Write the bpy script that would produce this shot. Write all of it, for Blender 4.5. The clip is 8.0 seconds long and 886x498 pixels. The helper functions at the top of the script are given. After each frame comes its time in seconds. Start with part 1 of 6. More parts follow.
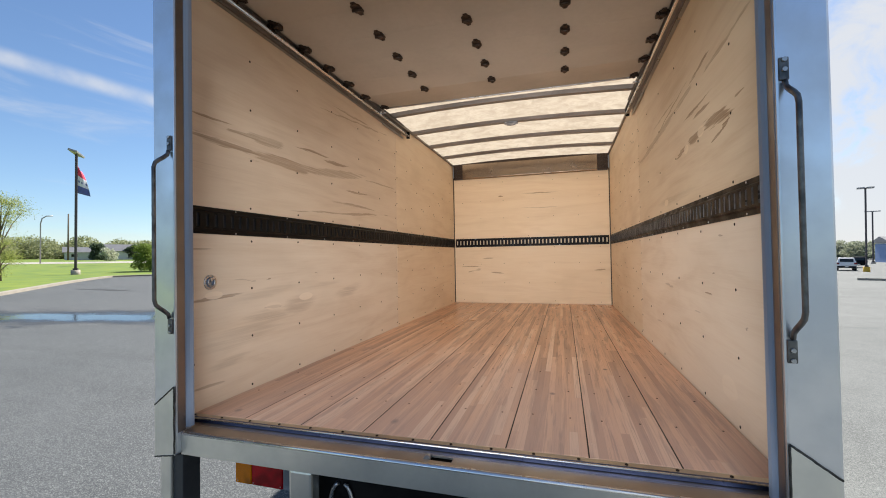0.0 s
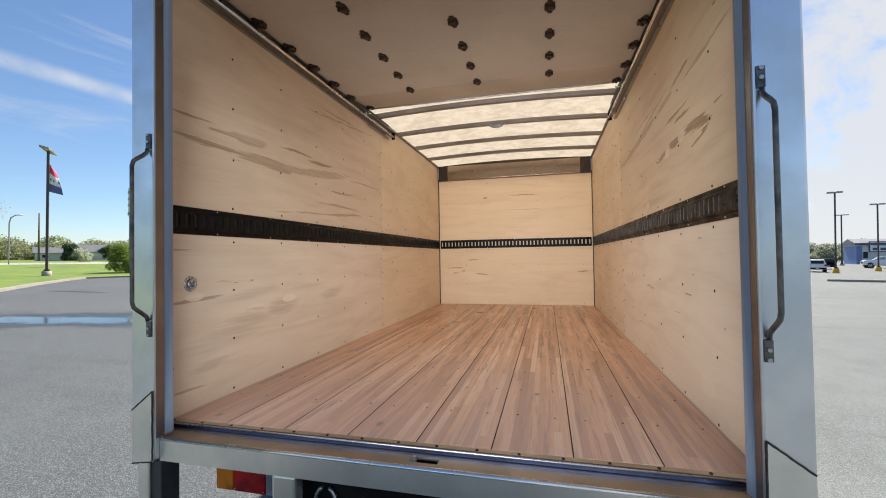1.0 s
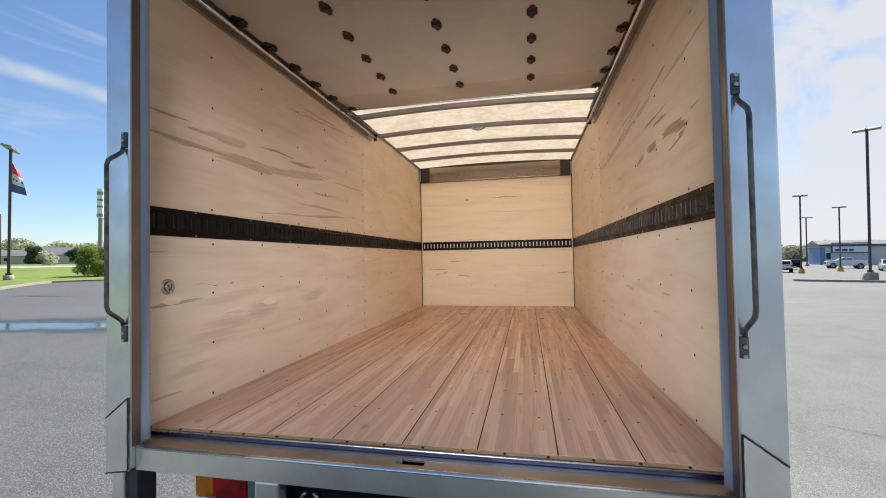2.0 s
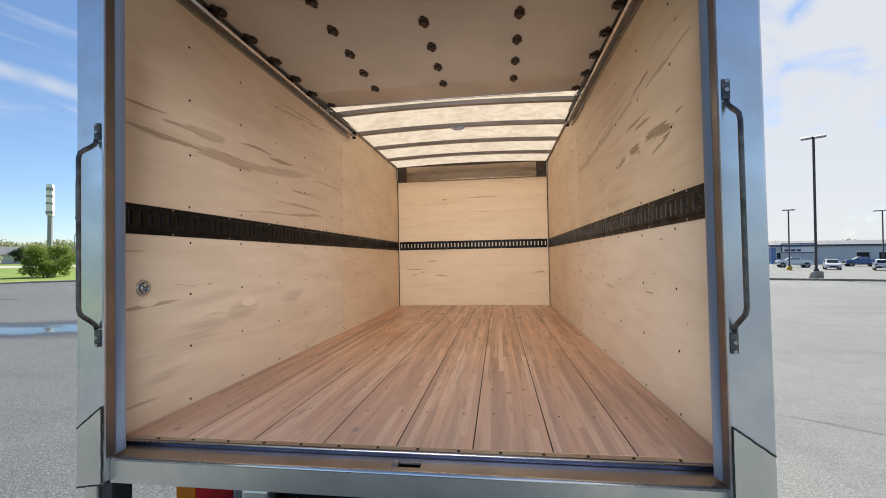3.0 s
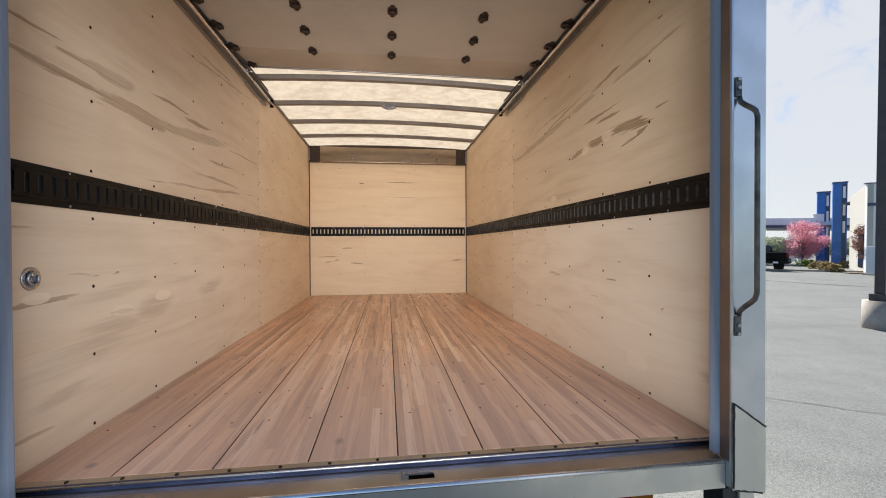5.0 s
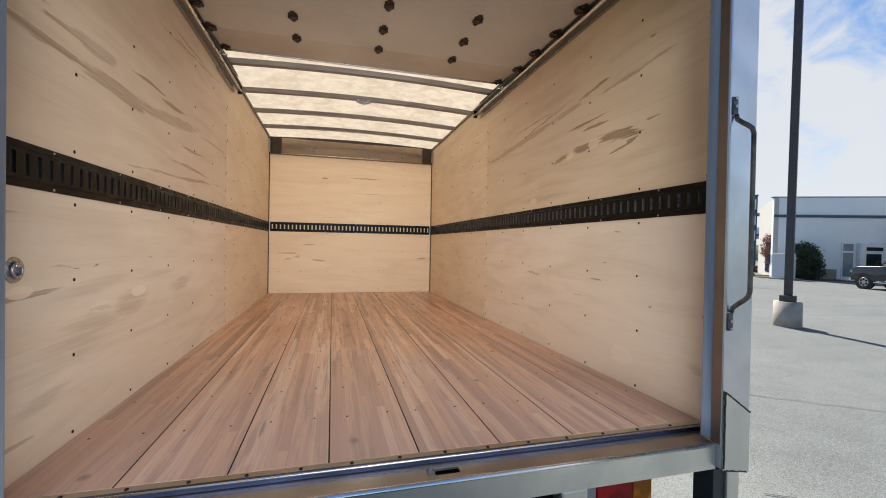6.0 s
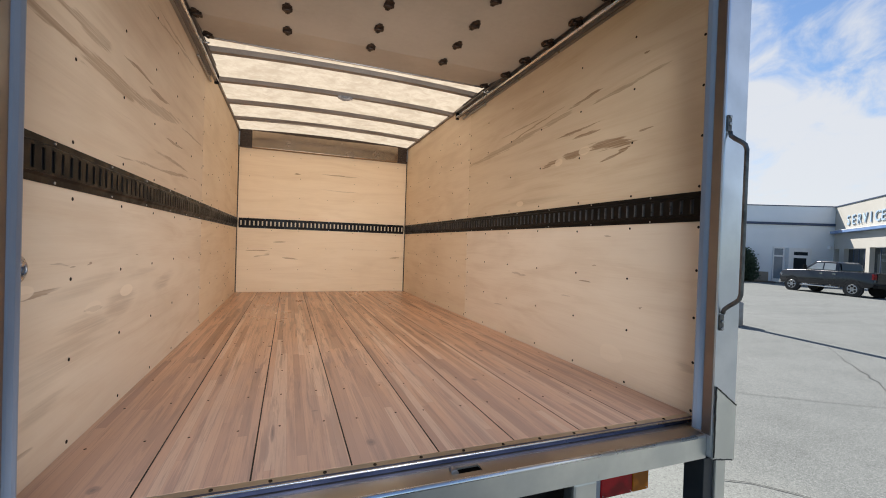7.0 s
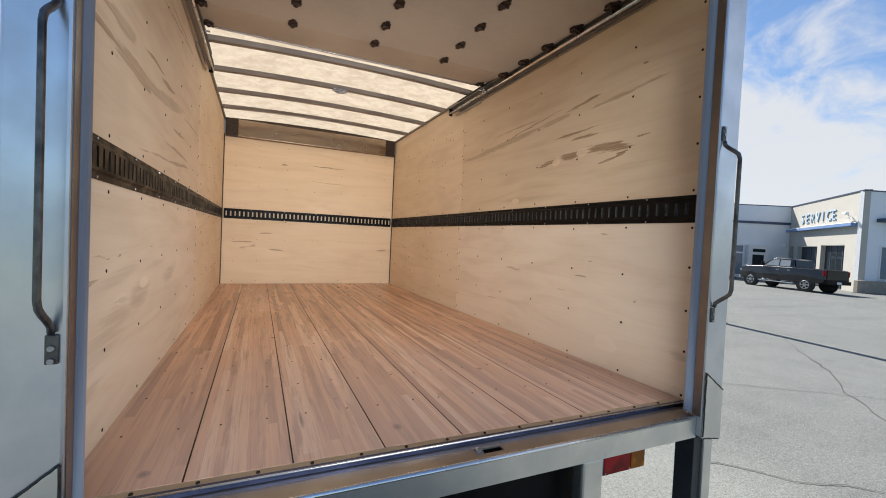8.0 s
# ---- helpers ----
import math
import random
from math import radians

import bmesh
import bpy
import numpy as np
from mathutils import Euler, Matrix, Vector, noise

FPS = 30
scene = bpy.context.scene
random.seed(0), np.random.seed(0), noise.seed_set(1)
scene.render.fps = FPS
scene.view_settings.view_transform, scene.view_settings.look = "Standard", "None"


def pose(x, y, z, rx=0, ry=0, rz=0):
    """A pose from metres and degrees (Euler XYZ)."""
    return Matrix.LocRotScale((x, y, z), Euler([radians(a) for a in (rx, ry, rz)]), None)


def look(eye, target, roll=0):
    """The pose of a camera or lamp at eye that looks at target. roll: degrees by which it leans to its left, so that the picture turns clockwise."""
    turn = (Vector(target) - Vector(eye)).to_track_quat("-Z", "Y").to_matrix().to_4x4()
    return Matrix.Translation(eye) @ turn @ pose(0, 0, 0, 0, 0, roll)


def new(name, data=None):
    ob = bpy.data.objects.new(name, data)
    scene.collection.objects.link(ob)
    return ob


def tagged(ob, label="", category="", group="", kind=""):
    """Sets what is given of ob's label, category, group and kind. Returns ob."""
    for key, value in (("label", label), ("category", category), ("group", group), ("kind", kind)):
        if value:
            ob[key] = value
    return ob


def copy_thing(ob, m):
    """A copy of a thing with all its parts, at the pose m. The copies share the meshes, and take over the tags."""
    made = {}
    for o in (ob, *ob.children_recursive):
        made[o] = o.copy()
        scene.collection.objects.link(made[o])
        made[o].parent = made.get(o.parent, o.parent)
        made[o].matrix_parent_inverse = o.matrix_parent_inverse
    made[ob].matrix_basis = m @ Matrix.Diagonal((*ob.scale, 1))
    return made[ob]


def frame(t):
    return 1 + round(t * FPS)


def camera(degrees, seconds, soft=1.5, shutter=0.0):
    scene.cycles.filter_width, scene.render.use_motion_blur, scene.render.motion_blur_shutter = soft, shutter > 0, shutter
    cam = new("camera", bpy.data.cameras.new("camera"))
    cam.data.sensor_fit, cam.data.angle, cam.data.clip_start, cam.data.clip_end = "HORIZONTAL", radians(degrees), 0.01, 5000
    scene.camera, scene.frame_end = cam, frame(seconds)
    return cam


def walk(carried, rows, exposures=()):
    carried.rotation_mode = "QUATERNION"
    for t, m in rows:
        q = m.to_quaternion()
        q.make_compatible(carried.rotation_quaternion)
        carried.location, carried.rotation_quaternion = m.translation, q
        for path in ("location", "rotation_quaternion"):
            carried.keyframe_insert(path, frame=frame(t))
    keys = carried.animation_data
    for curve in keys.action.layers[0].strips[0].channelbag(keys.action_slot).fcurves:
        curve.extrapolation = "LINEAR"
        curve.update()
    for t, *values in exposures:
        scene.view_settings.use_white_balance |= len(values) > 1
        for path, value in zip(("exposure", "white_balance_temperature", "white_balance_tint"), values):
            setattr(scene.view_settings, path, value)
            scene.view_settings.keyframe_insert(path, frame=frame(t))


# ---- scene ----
cam = camera(94.2, 8.0, soft=1.0)
EXPOSURE = 1.0
PATH = [
    (0, (0.487, -1.313, 1.856), (-0.075, 0.607, 1.889), -1.0),
    (0.5, (0.478, -1.315, 1.855), (-0.049, 0.614, 1.893), -0.9),
    (1, (0.481, -1.315, 1.857), (-0.008, 0.624, 1.895), -0.9),
    (1.5, (0.482, -1.319, 1.855), (0.036, 0.63, 1.897), -1.0),
    (3, (0.378, -1.324, 1.854), (0.115, 0.658, 1.897), -1.1),
    (3.5, (0.323, -1.29, 1.85), (0.166, 0.703, 1.881), -1.1),
    (4, (0.225, -1.224, 1.846), (0.2, 0.776, 1.855), -1.1),
    (4.5, (0.098, -1.183, 1.851), (0.22, 0.813, 1.839), -0.8),
    (6, (-0.286, -1.132, 1.84), (0.233, 0.799, 1.818), 1.0),
    (6.5, (-0.389, -1.092, 1.844), (0.229, 0.81, 1.825), 1.5),
    (7, (-0.485, -1.092, 1.848), (0.218, 0.781, 1.825), 1.9),
    (7.5, (-0.604, -1.102, 1.853), (0.167, 0.743, 1.815), 2.3),
    (8, (-0.683, -1.105, 1.856), (0.136, 0.719, 1.802), 2.7),
]
walk(cam, [(t, look(eye, target, roll)) for t, eye, target, roll in PATH], exposures=[(0, EXPOSURE)])

# ---- world, sun and sky ----
GRADE = 0.85                                   # the lot falls to the right under the parked truck
G = Matrix.Rotation(radians(GRADE), 4, "Y")
SUN_DIR = Vector((0.17, 0.98, 0.98)).normalized()
FLOOR = 1.14
HALF = 1.12                                    # half the inside width
FRONT = 4.805                                  # the front wall's inner face


def build_world():
    w = bpy.data.worlds.new("sky")
    scene.world = w
    w.use_nodes = True
    nt = w.node_tree
    nt.nodes.clear()
    out = nt.nodes.new("ShaderNodeOutputWorld")
    bg = nt.nodes.new("ShaderNodeBackground")
    sky = nt.nodes.new("ShaderNodeTexSky")
    sky.sky_type = "NISHITA"
    sky.sun_disc = False
    sky.sun_elevation = math.asin(SUN_DIR.z)
    sky.sun_rotation = math.atan2(SUN_DIR.x, SUN_DIR.y)
    sky.air_density, sky.dust_density, sky.ozone_density = 1.0, 0.15, 5.0
    tc = nt.nodes.new("ShaderNodeTexCoord")
    # streaky high cloud, thicker towards the right of the truck
    mp = nt.nodes.new("ShaderNodeMapping")
    mp.vector_type = "TEXTURE"
    mp.inputs["Scale"].default_value = (0.22, 1.0, 0.16)
    mp.inputs["Rotation"].default_value = (radians(-5), 0, radians(-30))
    n1 = nt.nodes.new("ShaderNodeTexNoise")
    n1.inputs["Scale"].default_value = 2.2
    n1.inputs["Detail"].default_value = 9
    n1.inputs["Roughness"].default_value = 0.58
    n1.inputs["Distortion"].default_value = 0.6
    nt.links.new(tc.outputs["Generated"], mp.inputs["Vector"])
    nt.links.new(mp.outputs["Vector"], n1.inputs["Vector"])
    dot = nt.nodes.new("ShaderNodeVectorMath")
    dot.operation = "DOT_PRODUCT"
    dot.inputs[1].default_value = Vector((0.80, 0.55, -0.48)).normalized()
    nt.links.new(tc.outputs["Generated"], dot.inputs[0])
    mr = nt.nodes.new("ShaderNodeMapRange")
    mr.inputs["From Min"].default_value, mr.inputs["From Max"].default_value = -0.35, 0.8
    mr.inputs["To Min"].default_value, mr.inputs["To Max"].default_value = -0.005, 0.38
    nt.links.new(dot.outputs["Value"], mr.inputs["Value"])
    add = nt.nodes.new("ShaderNodeMath")
    add.operation = "ADD"
    nt.links.new(n1.outputs["Fac"], add.inputs[0])
    clear = nt.nodes.new("ShaderNodeVectorMath")
    clear.operation = "DOT_PRODUCT"
    clear.inputs[1].default_value = Vector((0.80, 0.20, 0.56)).normalized()
    nt.links.new(tc.outputs["Generated"], clear.inputs[0])
    gap = nt.nodes.new("ShaderNodeMapRange")
    gap.interpolation_type = "SMOOTHSTEP"
    for k, v in (("From Min", 0.895), ("From Max", 0.975), ("To Min", 0.0), ("To Max", 0.28)):
        gap.inputs[k].default_value = v
    nt.links.new(clear.outputs["Value"], gap.inputs["Value"])
    less = nt.nodes.new("ShaderNodeMath")
    less.operation = "SUBTRACT"
    nt.links.new(mr.outputs["Result"], less.inputs[0])
    nt.links.new(gap.outputs["Result"], less.inputs[1])
    nt.links.new(less.outputs[0], add.inputs[1])
    ramp = nt.nodes.new("ShaderNodeMapRange")
    ramp.interpolation_type = "SMOOTHSTEP"
    ramp.inputs["From Min"].default_value, ramp.inputs["From Max"].default_value = 0.50, 0.84
    ramp.inputs["To Max"].default_value = 0.92
    nt.links.new(add.outputs[0], ramp.inputs["Value"])
    # one long thin trail of cloud over the lawn
    trail = nt.nodes.new("ShaderNodeVectorMath")
    trail.operation = "DOT_PRODUCT"
    trail.inputs[1].default_value = TRAIL
    nt.links.new(tc.outputs["Generated"], trail.inputs[0])
    puff = nt.nodes.new("ShaderNodeTexNoise")
    puff.inputs["Scale"].default_value, puff.inputs["Detail"].default_value = 22.0, 6
    nt.links.new(tc.outputs["Generated"], puff.inputs["Vector"])
    band = nt.nodes.new("ShaderNodeMath")
    band.operation = "ABSOLUTE"
    nt.links.new(trail.outputs["Value"], band.inputs[0])
    wide = nt.nodes.new("ShaderNodeMapRange")
    wide.interpolation_type = "SMOOTHSTEP"
    for k, v in (("From Min", 0.020), ("From Max", 0.002), ("To Min", 0.0), ("To Max", 0.95)):
        wide.inputs[k].default_value = v
    nt.links.new(band.outputs[0], wide.inputs["Value"])
    thin = nt.nodes.new("ShaderNodeMath")
    thin.operation, thin.use_clamp = "MULTIPLY", True
    nt.links.new(wide.outputs["Result"], thin.inputs[0])
    nt.links.new(puff.outputs["Fac"], thin.inputs[1])
    both = nt.nodes.new("ShaderNodeMath")
    both.operation = "MAXIMUM"
    nt.links.new(thin.outputs[0], both.inputs[0])
    nt.links.new(ramp.outputs["Result"], both.inputs[1])
    mix = nt.nodes.new("ShaderNodeMix")
    mix.data_type = "RGBA"
    nt.links.new(both.outputs[0], mix.inputs["Factor"])
    nt.links.new(sky.outputs["Color"], mix.inputs["A"])
    mix.inputs["B"].default_value = (CLOUD, CLOUD * 1.02, CLOUD * 1.06, 1)
    nt.links.new(mix.outputs["Result"], bg.inputs["Color"])
    bg.inputs["Strength"].default_value = SKY
    nt.links.new(bg.outputs[0], out.inputs[0])


OPENING = 13.0
TRAIL = (-0.324, 0.080, -0.943)
SKY, CLOUD, SUN = 0.074, 5.3, 5.0
build_world()
sun_data = bpy.data.lights.new("sun", "SUN")
sun_data.energy, sun_data.angle, sun_data.color = SUN, radians(0.53), (1.0, 0.95, 0.87)
new("sun", sun_data).matrix_world = look(SUN_DIR * 60, (0, 0, 0))

# daylight that the open rear lets in from the bright lot and sky
opening = bpy.data.lights.new("rear_opening_daylight", "AREA")
opening.shape, opening.size, opening.size_y, opening.energy, opening.color = "RECTANGLE", 2.0, 1.6, OPENING, (0.92, 0.95, 1.0)
opening.spread = radians(98)
new("rear_opening_daylight", opening).matrix_world = look((0, 0.05, FLOOR + 0.86), (0, 3, FLOOR + 0.60))


# ---- materials ----
def nodes_of(name):
    m = bpy.data.materials.new(name)
    m.use_nodes = True
    nt = m.node_tree
    return m, nt, nt.nodes["Principled BSDF"]


def math_node(nt, op, a, b=None, clamp=False):
    n = nt.nodes.new("ShaderNodeMath")
    n.operation, n.use_clamp = op, clamp
    for i, v in enumerate((a, b)):
        if v is None:
            continue
        if isinstance(v, (int, float)):
            n.inputs[i].default_value = v
        else:
            nt.links.new(v, n.inputs[i])
    return n.outputs[0]


def noise_node(nt, vec, scale, detail=4, rough=0.55, distortion=0.0):
    n = nt.nodes.new("ShaderNodeTexNoise")
    n.inputs["Scale"].default_value, n.inputs["Detail"].default_value = scale, detail
    n.inputs["Roughness"].default_value, n.inputs["Distortion"].default_value = rough, distortion
    nt.links.new(vec, n.inputs["Vector"])
    return n.outputs["Fac"]


def map_node(nt, vec, scale=(1, 1, 1), loc=(0, 0, 0), rot=(0, 0, 0), kind="POINT"):
    n = nt.nodes.new("ShaderNodeMapping")
    n.vector_type = kind
    n.inputs["Scale"].default_value, n.inputs["Location"].default_value, n.inputs["Rotation"].default_value = scale, loc, rot
    nt.links.new(vec, n.inputs["Vector"])
    return n.outputs["Vector"]


def range_node(nt, val, a, b, c=0.0, d=1.0, smooth=True):
    n = nt.nodes.new("ShaderNodeMapRange")
    n.interpolation_type = "SMOOTHSTEP" if smooth else "LINEAR"
    for k, v in (("From Min", a), ("From Max", b), ("To Min", c), ("To Max", d)):
        n.inputs[k].default_value = v
    nt.links.new(val, n.inputs["Value"])
    return n.outputs["Result"]


def mix_node(nt, fac, a, b, blend="MIX"):
    n = nt.nodes.new("ShaderNodeMix")
    n.data_type, n.blend_type = "RGBA", blend
    if isinstance(fac, (int, float)):
        n.inputs["Factor"].default_value = fac
    else:
        nt.links.new(fac, n.inputs["Factor"])
    for k, v in (("A", a), ("B", b)):
        if isinstance(v, tuple):
            n.inputs[k].default_value = (*v, 1)
        else:
            nt.links.new(v, n.inputs[k])
    return n.outputs["Result"]


def bump_node(nt, height, strength, distance=0.01):
    n = nt.nodes.new("ShaderNodeBump")
    n.inputs["Strength"].default_value, n.inputs["Distance"].default_value = strength, distance
    nt.links.new(height, n.inputs["Height"])
    return n.outputs["Normal"]


def object_coords(nt):
    return nt.nodes.new("ShaderNodeTexCoord").outputs["Object"]


def surface(name, c1, c2, scale=8.0, rough=0.6, metal=0.0, bump=0.15, stretch=(1, 1, 1), fine=60.0, rough_var=0.12, coat=0.0):
    """A plain surface: two colours mottled at one size, grain at a finer one."""
    m, nt, b = nodes_of(name)
    v = map_node(nt, object_coords(nt), stretch)
    big = noise_node(nt, v, scale, 5)
    small = noise_node(nt, v, fine, 3)
    f = math_node(nt, "ADD", math_node(nt, "MULTIPLY", big, 0.75), math_node(nt, "MULTIPLY", small, 0.25))
    nt.links.new(mix_node(nt, range_node(nt, f, 0.32, 0.68), c1, c2), b.inputs["Base Color"])
    nt.links.new(range_node(nt, big, 0.3, 0.7, max(rough - rough_var, 0.03), min(rough + rough_var, 1)), b.inputs["Roughness"])
    b.inputs["Metallic"].default_value = metal
    b.inputs["Coat Weight"].default_value = coat
    if bump:
        nt.links.new(bump_node(nt, small, bump, 0.004), b.inputs["Normal"])
    return m


def plywood(name, light, dark, streaks=(), patches=(), across="Y"):
    """Birch plywood: faint wavy grain along the sheet, mineral streaks where given as (y0, z0, y1, z1, width, strength)."""
    m, nt, b = nodes_of(name)
    sep = nt.nodes.new("ShaderNodeSeparateXYZ")
    nt.links.new(object_coords(nt), sep.inputs[0])
    com = nt.nodes.new("ShaderNodeCombineXYZ")
    nt.links.new(sep.outputs[across], com.inputs["X"])
    nt.links.new(sep.outputs["Z"], com.inputs["Y"])
    p = com.outputs[0]
    info = nt.nodes.new("ShaderNodeObjectInfo")
    shift = nt.nodes.new("ShaderNodeVectorMath")
    shift.operation = "ADD"
    nt.links.new(p, shift.inputs[0])
    rnd = math_node(nt, "MULTIPLY", info.outputs["Random"], 37.0)
    com2 = nt.nodes.new("ShaderNodeCombineXYZ")
    nt.links.new(rnd, com2.inputs["X"])
    nt.links.new(rnd, com2.inputs["Z"])
    nt.links.new(com2.outputs[0], shift.inputs[1])
    q = shift.outputs[0]
    grain = noise_node(nt, map_node(nt, q, (2.0, 60.0, 1)), 1.6, 6, 0.6, 0.8)
    wave = noise_node(nt, map_node(nt, q, (0.9, 6.0, 1)), 1.1, 5, 0.55, 1.4)
    blot = noise_node(nt, map_node(nt, q, (1.0, 1.8, 1)), 1.3, 3)
    f = math_node(nt, "ADD", math_node(nt, "MULTIPLY", grain, 0.30), math_node(nt, "MULTIPLY", wave, 0.70))
    col = mix_node(nt, range_node(nt, f, 0.36, 0.84), light, dark)
    col = mix_node(nt, range_node(nt, blot, 0.5, 0.8, 0, 0.35), col, tuple(c * 0.86 for c in dark))
    # a few darker veins
    vein = noise_node(nt, map_node(nt, q, (0.55, 16.0, 1)), 1.0, 7, 0.62, 2.2)
    col = mix_node(nt, range_node(nt, vein, 0.66, 0.80, 0, 0.22), col, (0.30, 0.19, 0.11))
    if streaks:
        wob = nt.nodes.new("ShaderNodeTexNoise")
        wob.inputs["Scale"].default_value, wob.inputs["Detail"].default_value = 1.0, 6
        nt.links.new(map_node(nt, p, (5.0, 34.0, 1)), wob.inputs["Vector"])
        off = nt.nodes.new("ShaderNodeVectorMath")
        off.operation = "MULTIPLY_ADD"
        nt.links.new(wob.outputs["Color"], off.inputs[0])
        off.inputs[1].default_value = (0.16, 0.034, 0)
        nt.links.new(p, off.inputs[2])
        fiber = range_node(nt, noise_node(nt, map_node(nt, p, (2.5, 110.0, 1)), 1.0, 5, 0.6, 0.4), 0.25, 0.62, 0.30, 1.0)
        ragged = math_node(nt, "SUBTRACT", noise_node(nt, map_node(nt, p, (3.2, 75.0, 1)), 1.0, 6, 0.65, 0.3), 0.44)
        total = None
        for y0, z0, y1, z1, wide, power in streaks:
            cy, cz = (y0 + y1) / 2 + 0.08, (z0 + z1) / 2 + 0.017
            half = math.hypot(y1 - y0, z1 - z0) / 2
            loc = map_node(nt, off.outputs[0], (half * 1.12, wide / 2, 1), (cy, cz, 0), (0, 0, math.atan2(z1 - z0, y1 - y0)), "TEXTURE")
            ln = nt.nodes.new("ShaderNodeVectorMath")
            ln.operation = "LENGTH"
            nt.links.new(loc, ln.inputs[0])
            rag = 1.7 if power > 0.3 else 0.8
            edge = math_node(nt, "ADD", ln.outputs["Value"], math_node(nt, "MULTIPLY", ragged, rag))
            s = range_node(nt, edge, 1.05, 0.82 if power > 0.3 else 0.3, 0.0, power)
            total = s if total is None else math_node(nt, "MAXIMUM", total, s)
        col = mix_node(nt, math_node(nt, "MULTIPLY", total, fiber), col, (0.185, 0.083, 0.026))
    for y0, z0, wide, high, power in patches:
        # boat-shaped filler patches let into the face veneer
        loc = map_node(nt, p, (wide / 2, high / 2, 1), (y0, z0, 0), (0, 0, 0), "TEXTURE")
        ln = nt.nodes.new("ShaderNodeVectorMath")
        ln.operation = "LENGTH"
        nt.links.new(loc, ln.inputs[0])
        d = math_node(nt, "ADD", ln.outputs["Value"], math_node(nt, "MULTIPLY", math_node(nt, "SUBTRACT", wave, 0.5), 0.7))
        col = mix_node(nt, range_node(nt, d, 1.04, 0.92, 0, power), col, tuple(min(c * 1.12, 0.88) for c in light))
    tone = range_node(nt, info.outputs["Random"], 0, 1, 0.93, 1.05, False)
    hsv = nt.nodes.new("ShaderNodeHueSaturation")
    nt.links.new(col, hsv.inputs["Color"])
    nt.links.new(tone, hsv.inputs["Value"])
    nt.links.new(hsv.outputs[0], b.inputs["Base Color"])
    nt.links.new(range_node(nt, blot, 0.3, 0.7, 0.48, 0.66), b.inputs["Roughness"])
    b.inputs["Specular IOR Level"].default_value = 0.35
    nt.links.new(bump_node(nt, grain, 0.08, 0.003), b.inputs["Normal"])
    return m


def laminated_floor(name):
    """Hardwood strips of random length, glued side by side."""
    m, nt, b = nodes_of(name)
    sep = nt.nodes.new("ShaderNodeSeparateXYZ")
    nt.links.new(object_coords(nt), sep.inputs[0])
    sx = math_node(nt, "DIVIDE", math_node(nt, "ADD", sep.outputs["X"], 0.006 + 0.2808 * 20), 0.0312)
    row = math_node(nt, "FLOOR", sx)
    fx = math_node(nt, "FRACT", sx)
    wr = nt.nodes.new("ShaderNodeTexWhiteNoise")
    wr.noise_dimensions = "1D"
    nt.links.new(row, wr.inputs["W"])
    size = range_node(nt, wr.outputs["Value"], 0, 1, 0.7, 2.0, False)
    sy = math_node(nt, "DIVIDE", math_node(nt, "ADD", sep.outputs["Y"], math_node(nt, "MULTIPLY", wr.outputs["Value"], 91.7)), size)
    cell = math_node(nt, "FLOOR", sy)
    fy = math_node(nt, "FRACT", sy)
    com = nt.nodes.new("ShaderNodeCombineXYZ")
    nt.links.new(row, com.inputs["X"])
    nt.links.new(cell, com.inputs["Y"])
    wn = nt.nodes.new("ShaderNodeTexWhiteNoise")
    wn.noise_dimensions = "2D"
    nt.links.new(com.outputs[0], wn.inputs["Vector"])
    ramp = nt.nodes.new("ShaderNodeValToRGB")
    cr = ramp.color_ramp
    cr.elements[0].position, cr.elements[0].color = 0.0, (*DARK_STRIP, 1)
    cr.elements[1].position, cr.elements[1].color = 1.0, (*LIGHT_STRIP, 1)
    for pos, c in ((0.26, MID_STRIP), (0.60, RED_STRIP), (0.86, PALE_STRIP)):
        cr.elements.new(pos).color = (*c, 1)
    nt.links.new(wn.outputs["Value"], ramp.inputs["Fac"])
    v = object_coords(nt)
    off = nt.nodes.new("ShaderNodeVectorMath")
    off.operation = "MULTIPLY_ADD"
    nt.links.new(wn.outputs["Color"], off.inputs[0])
    off.inputs[1].default_value = (7, 7, 7)
    nt.links.new(v, off.inputs[2])
    grain = noise_node(nt, map_node(nt, off.outputs[0], (190, 5, 1)), 1.0, 5, 0.6, 0.5)
    fleck = noise_node(nt, map_node(nt, off.outputs[0], (60, 1.6, 1)), 1.0, 6, 0.68, 0.8)
    col = mix_node(nt, range_node(nt, grain, 0.45, 0.72, 0, 0.16), ramp.outputs["Color"], (0.19, 0.105, 0.080))
    col = mix_node(nt, range_node(nt, fleck, 0.54, 0.68, 0, 0.36), col, (0.205, 0.110, 0.072))
    line = noise_node(nt, map_node(nt, off.outputs[0], (240, 1.7, 1)), 1.0, 3, 0.5, 0.3)
    col = mix_node(nt, range_node(nt, line, 0.62, 0.70, 0, 0.55), col, (0.120, 0.062, 0.042))
    soil = noise_node(nt, map_node(nt, v, (24, 1.0, 1)), 1.0, 7, 0.70, 0.7)
    col = mix_node(nt, range_node(nt, soil, 0.50, 0.64, 0, 0.54), col, (0.235, 0.127, 0.080))
    blot = noise_node(nt, map_node(nt, v, (40, 1.9, 1)), 1.0, 5, 0.62, 0.35)
    where = noise_node(nt, map_node(nt, v, (5, 1.1, 1)), 1.0, 3)
    col = mix_node(nt, math_node(nt, "MULTIPLY", range_node(nt, blot, 0.53, 0.63, 0, 0.60), range_node(nt, where, 0.42, 0.60, 0.10, 1.0)), col, (0.185, 0.104, 0.072))
    knots = noise_node(nt, map_node(nt, v, (9, 5, 1)), 1.0, 2)
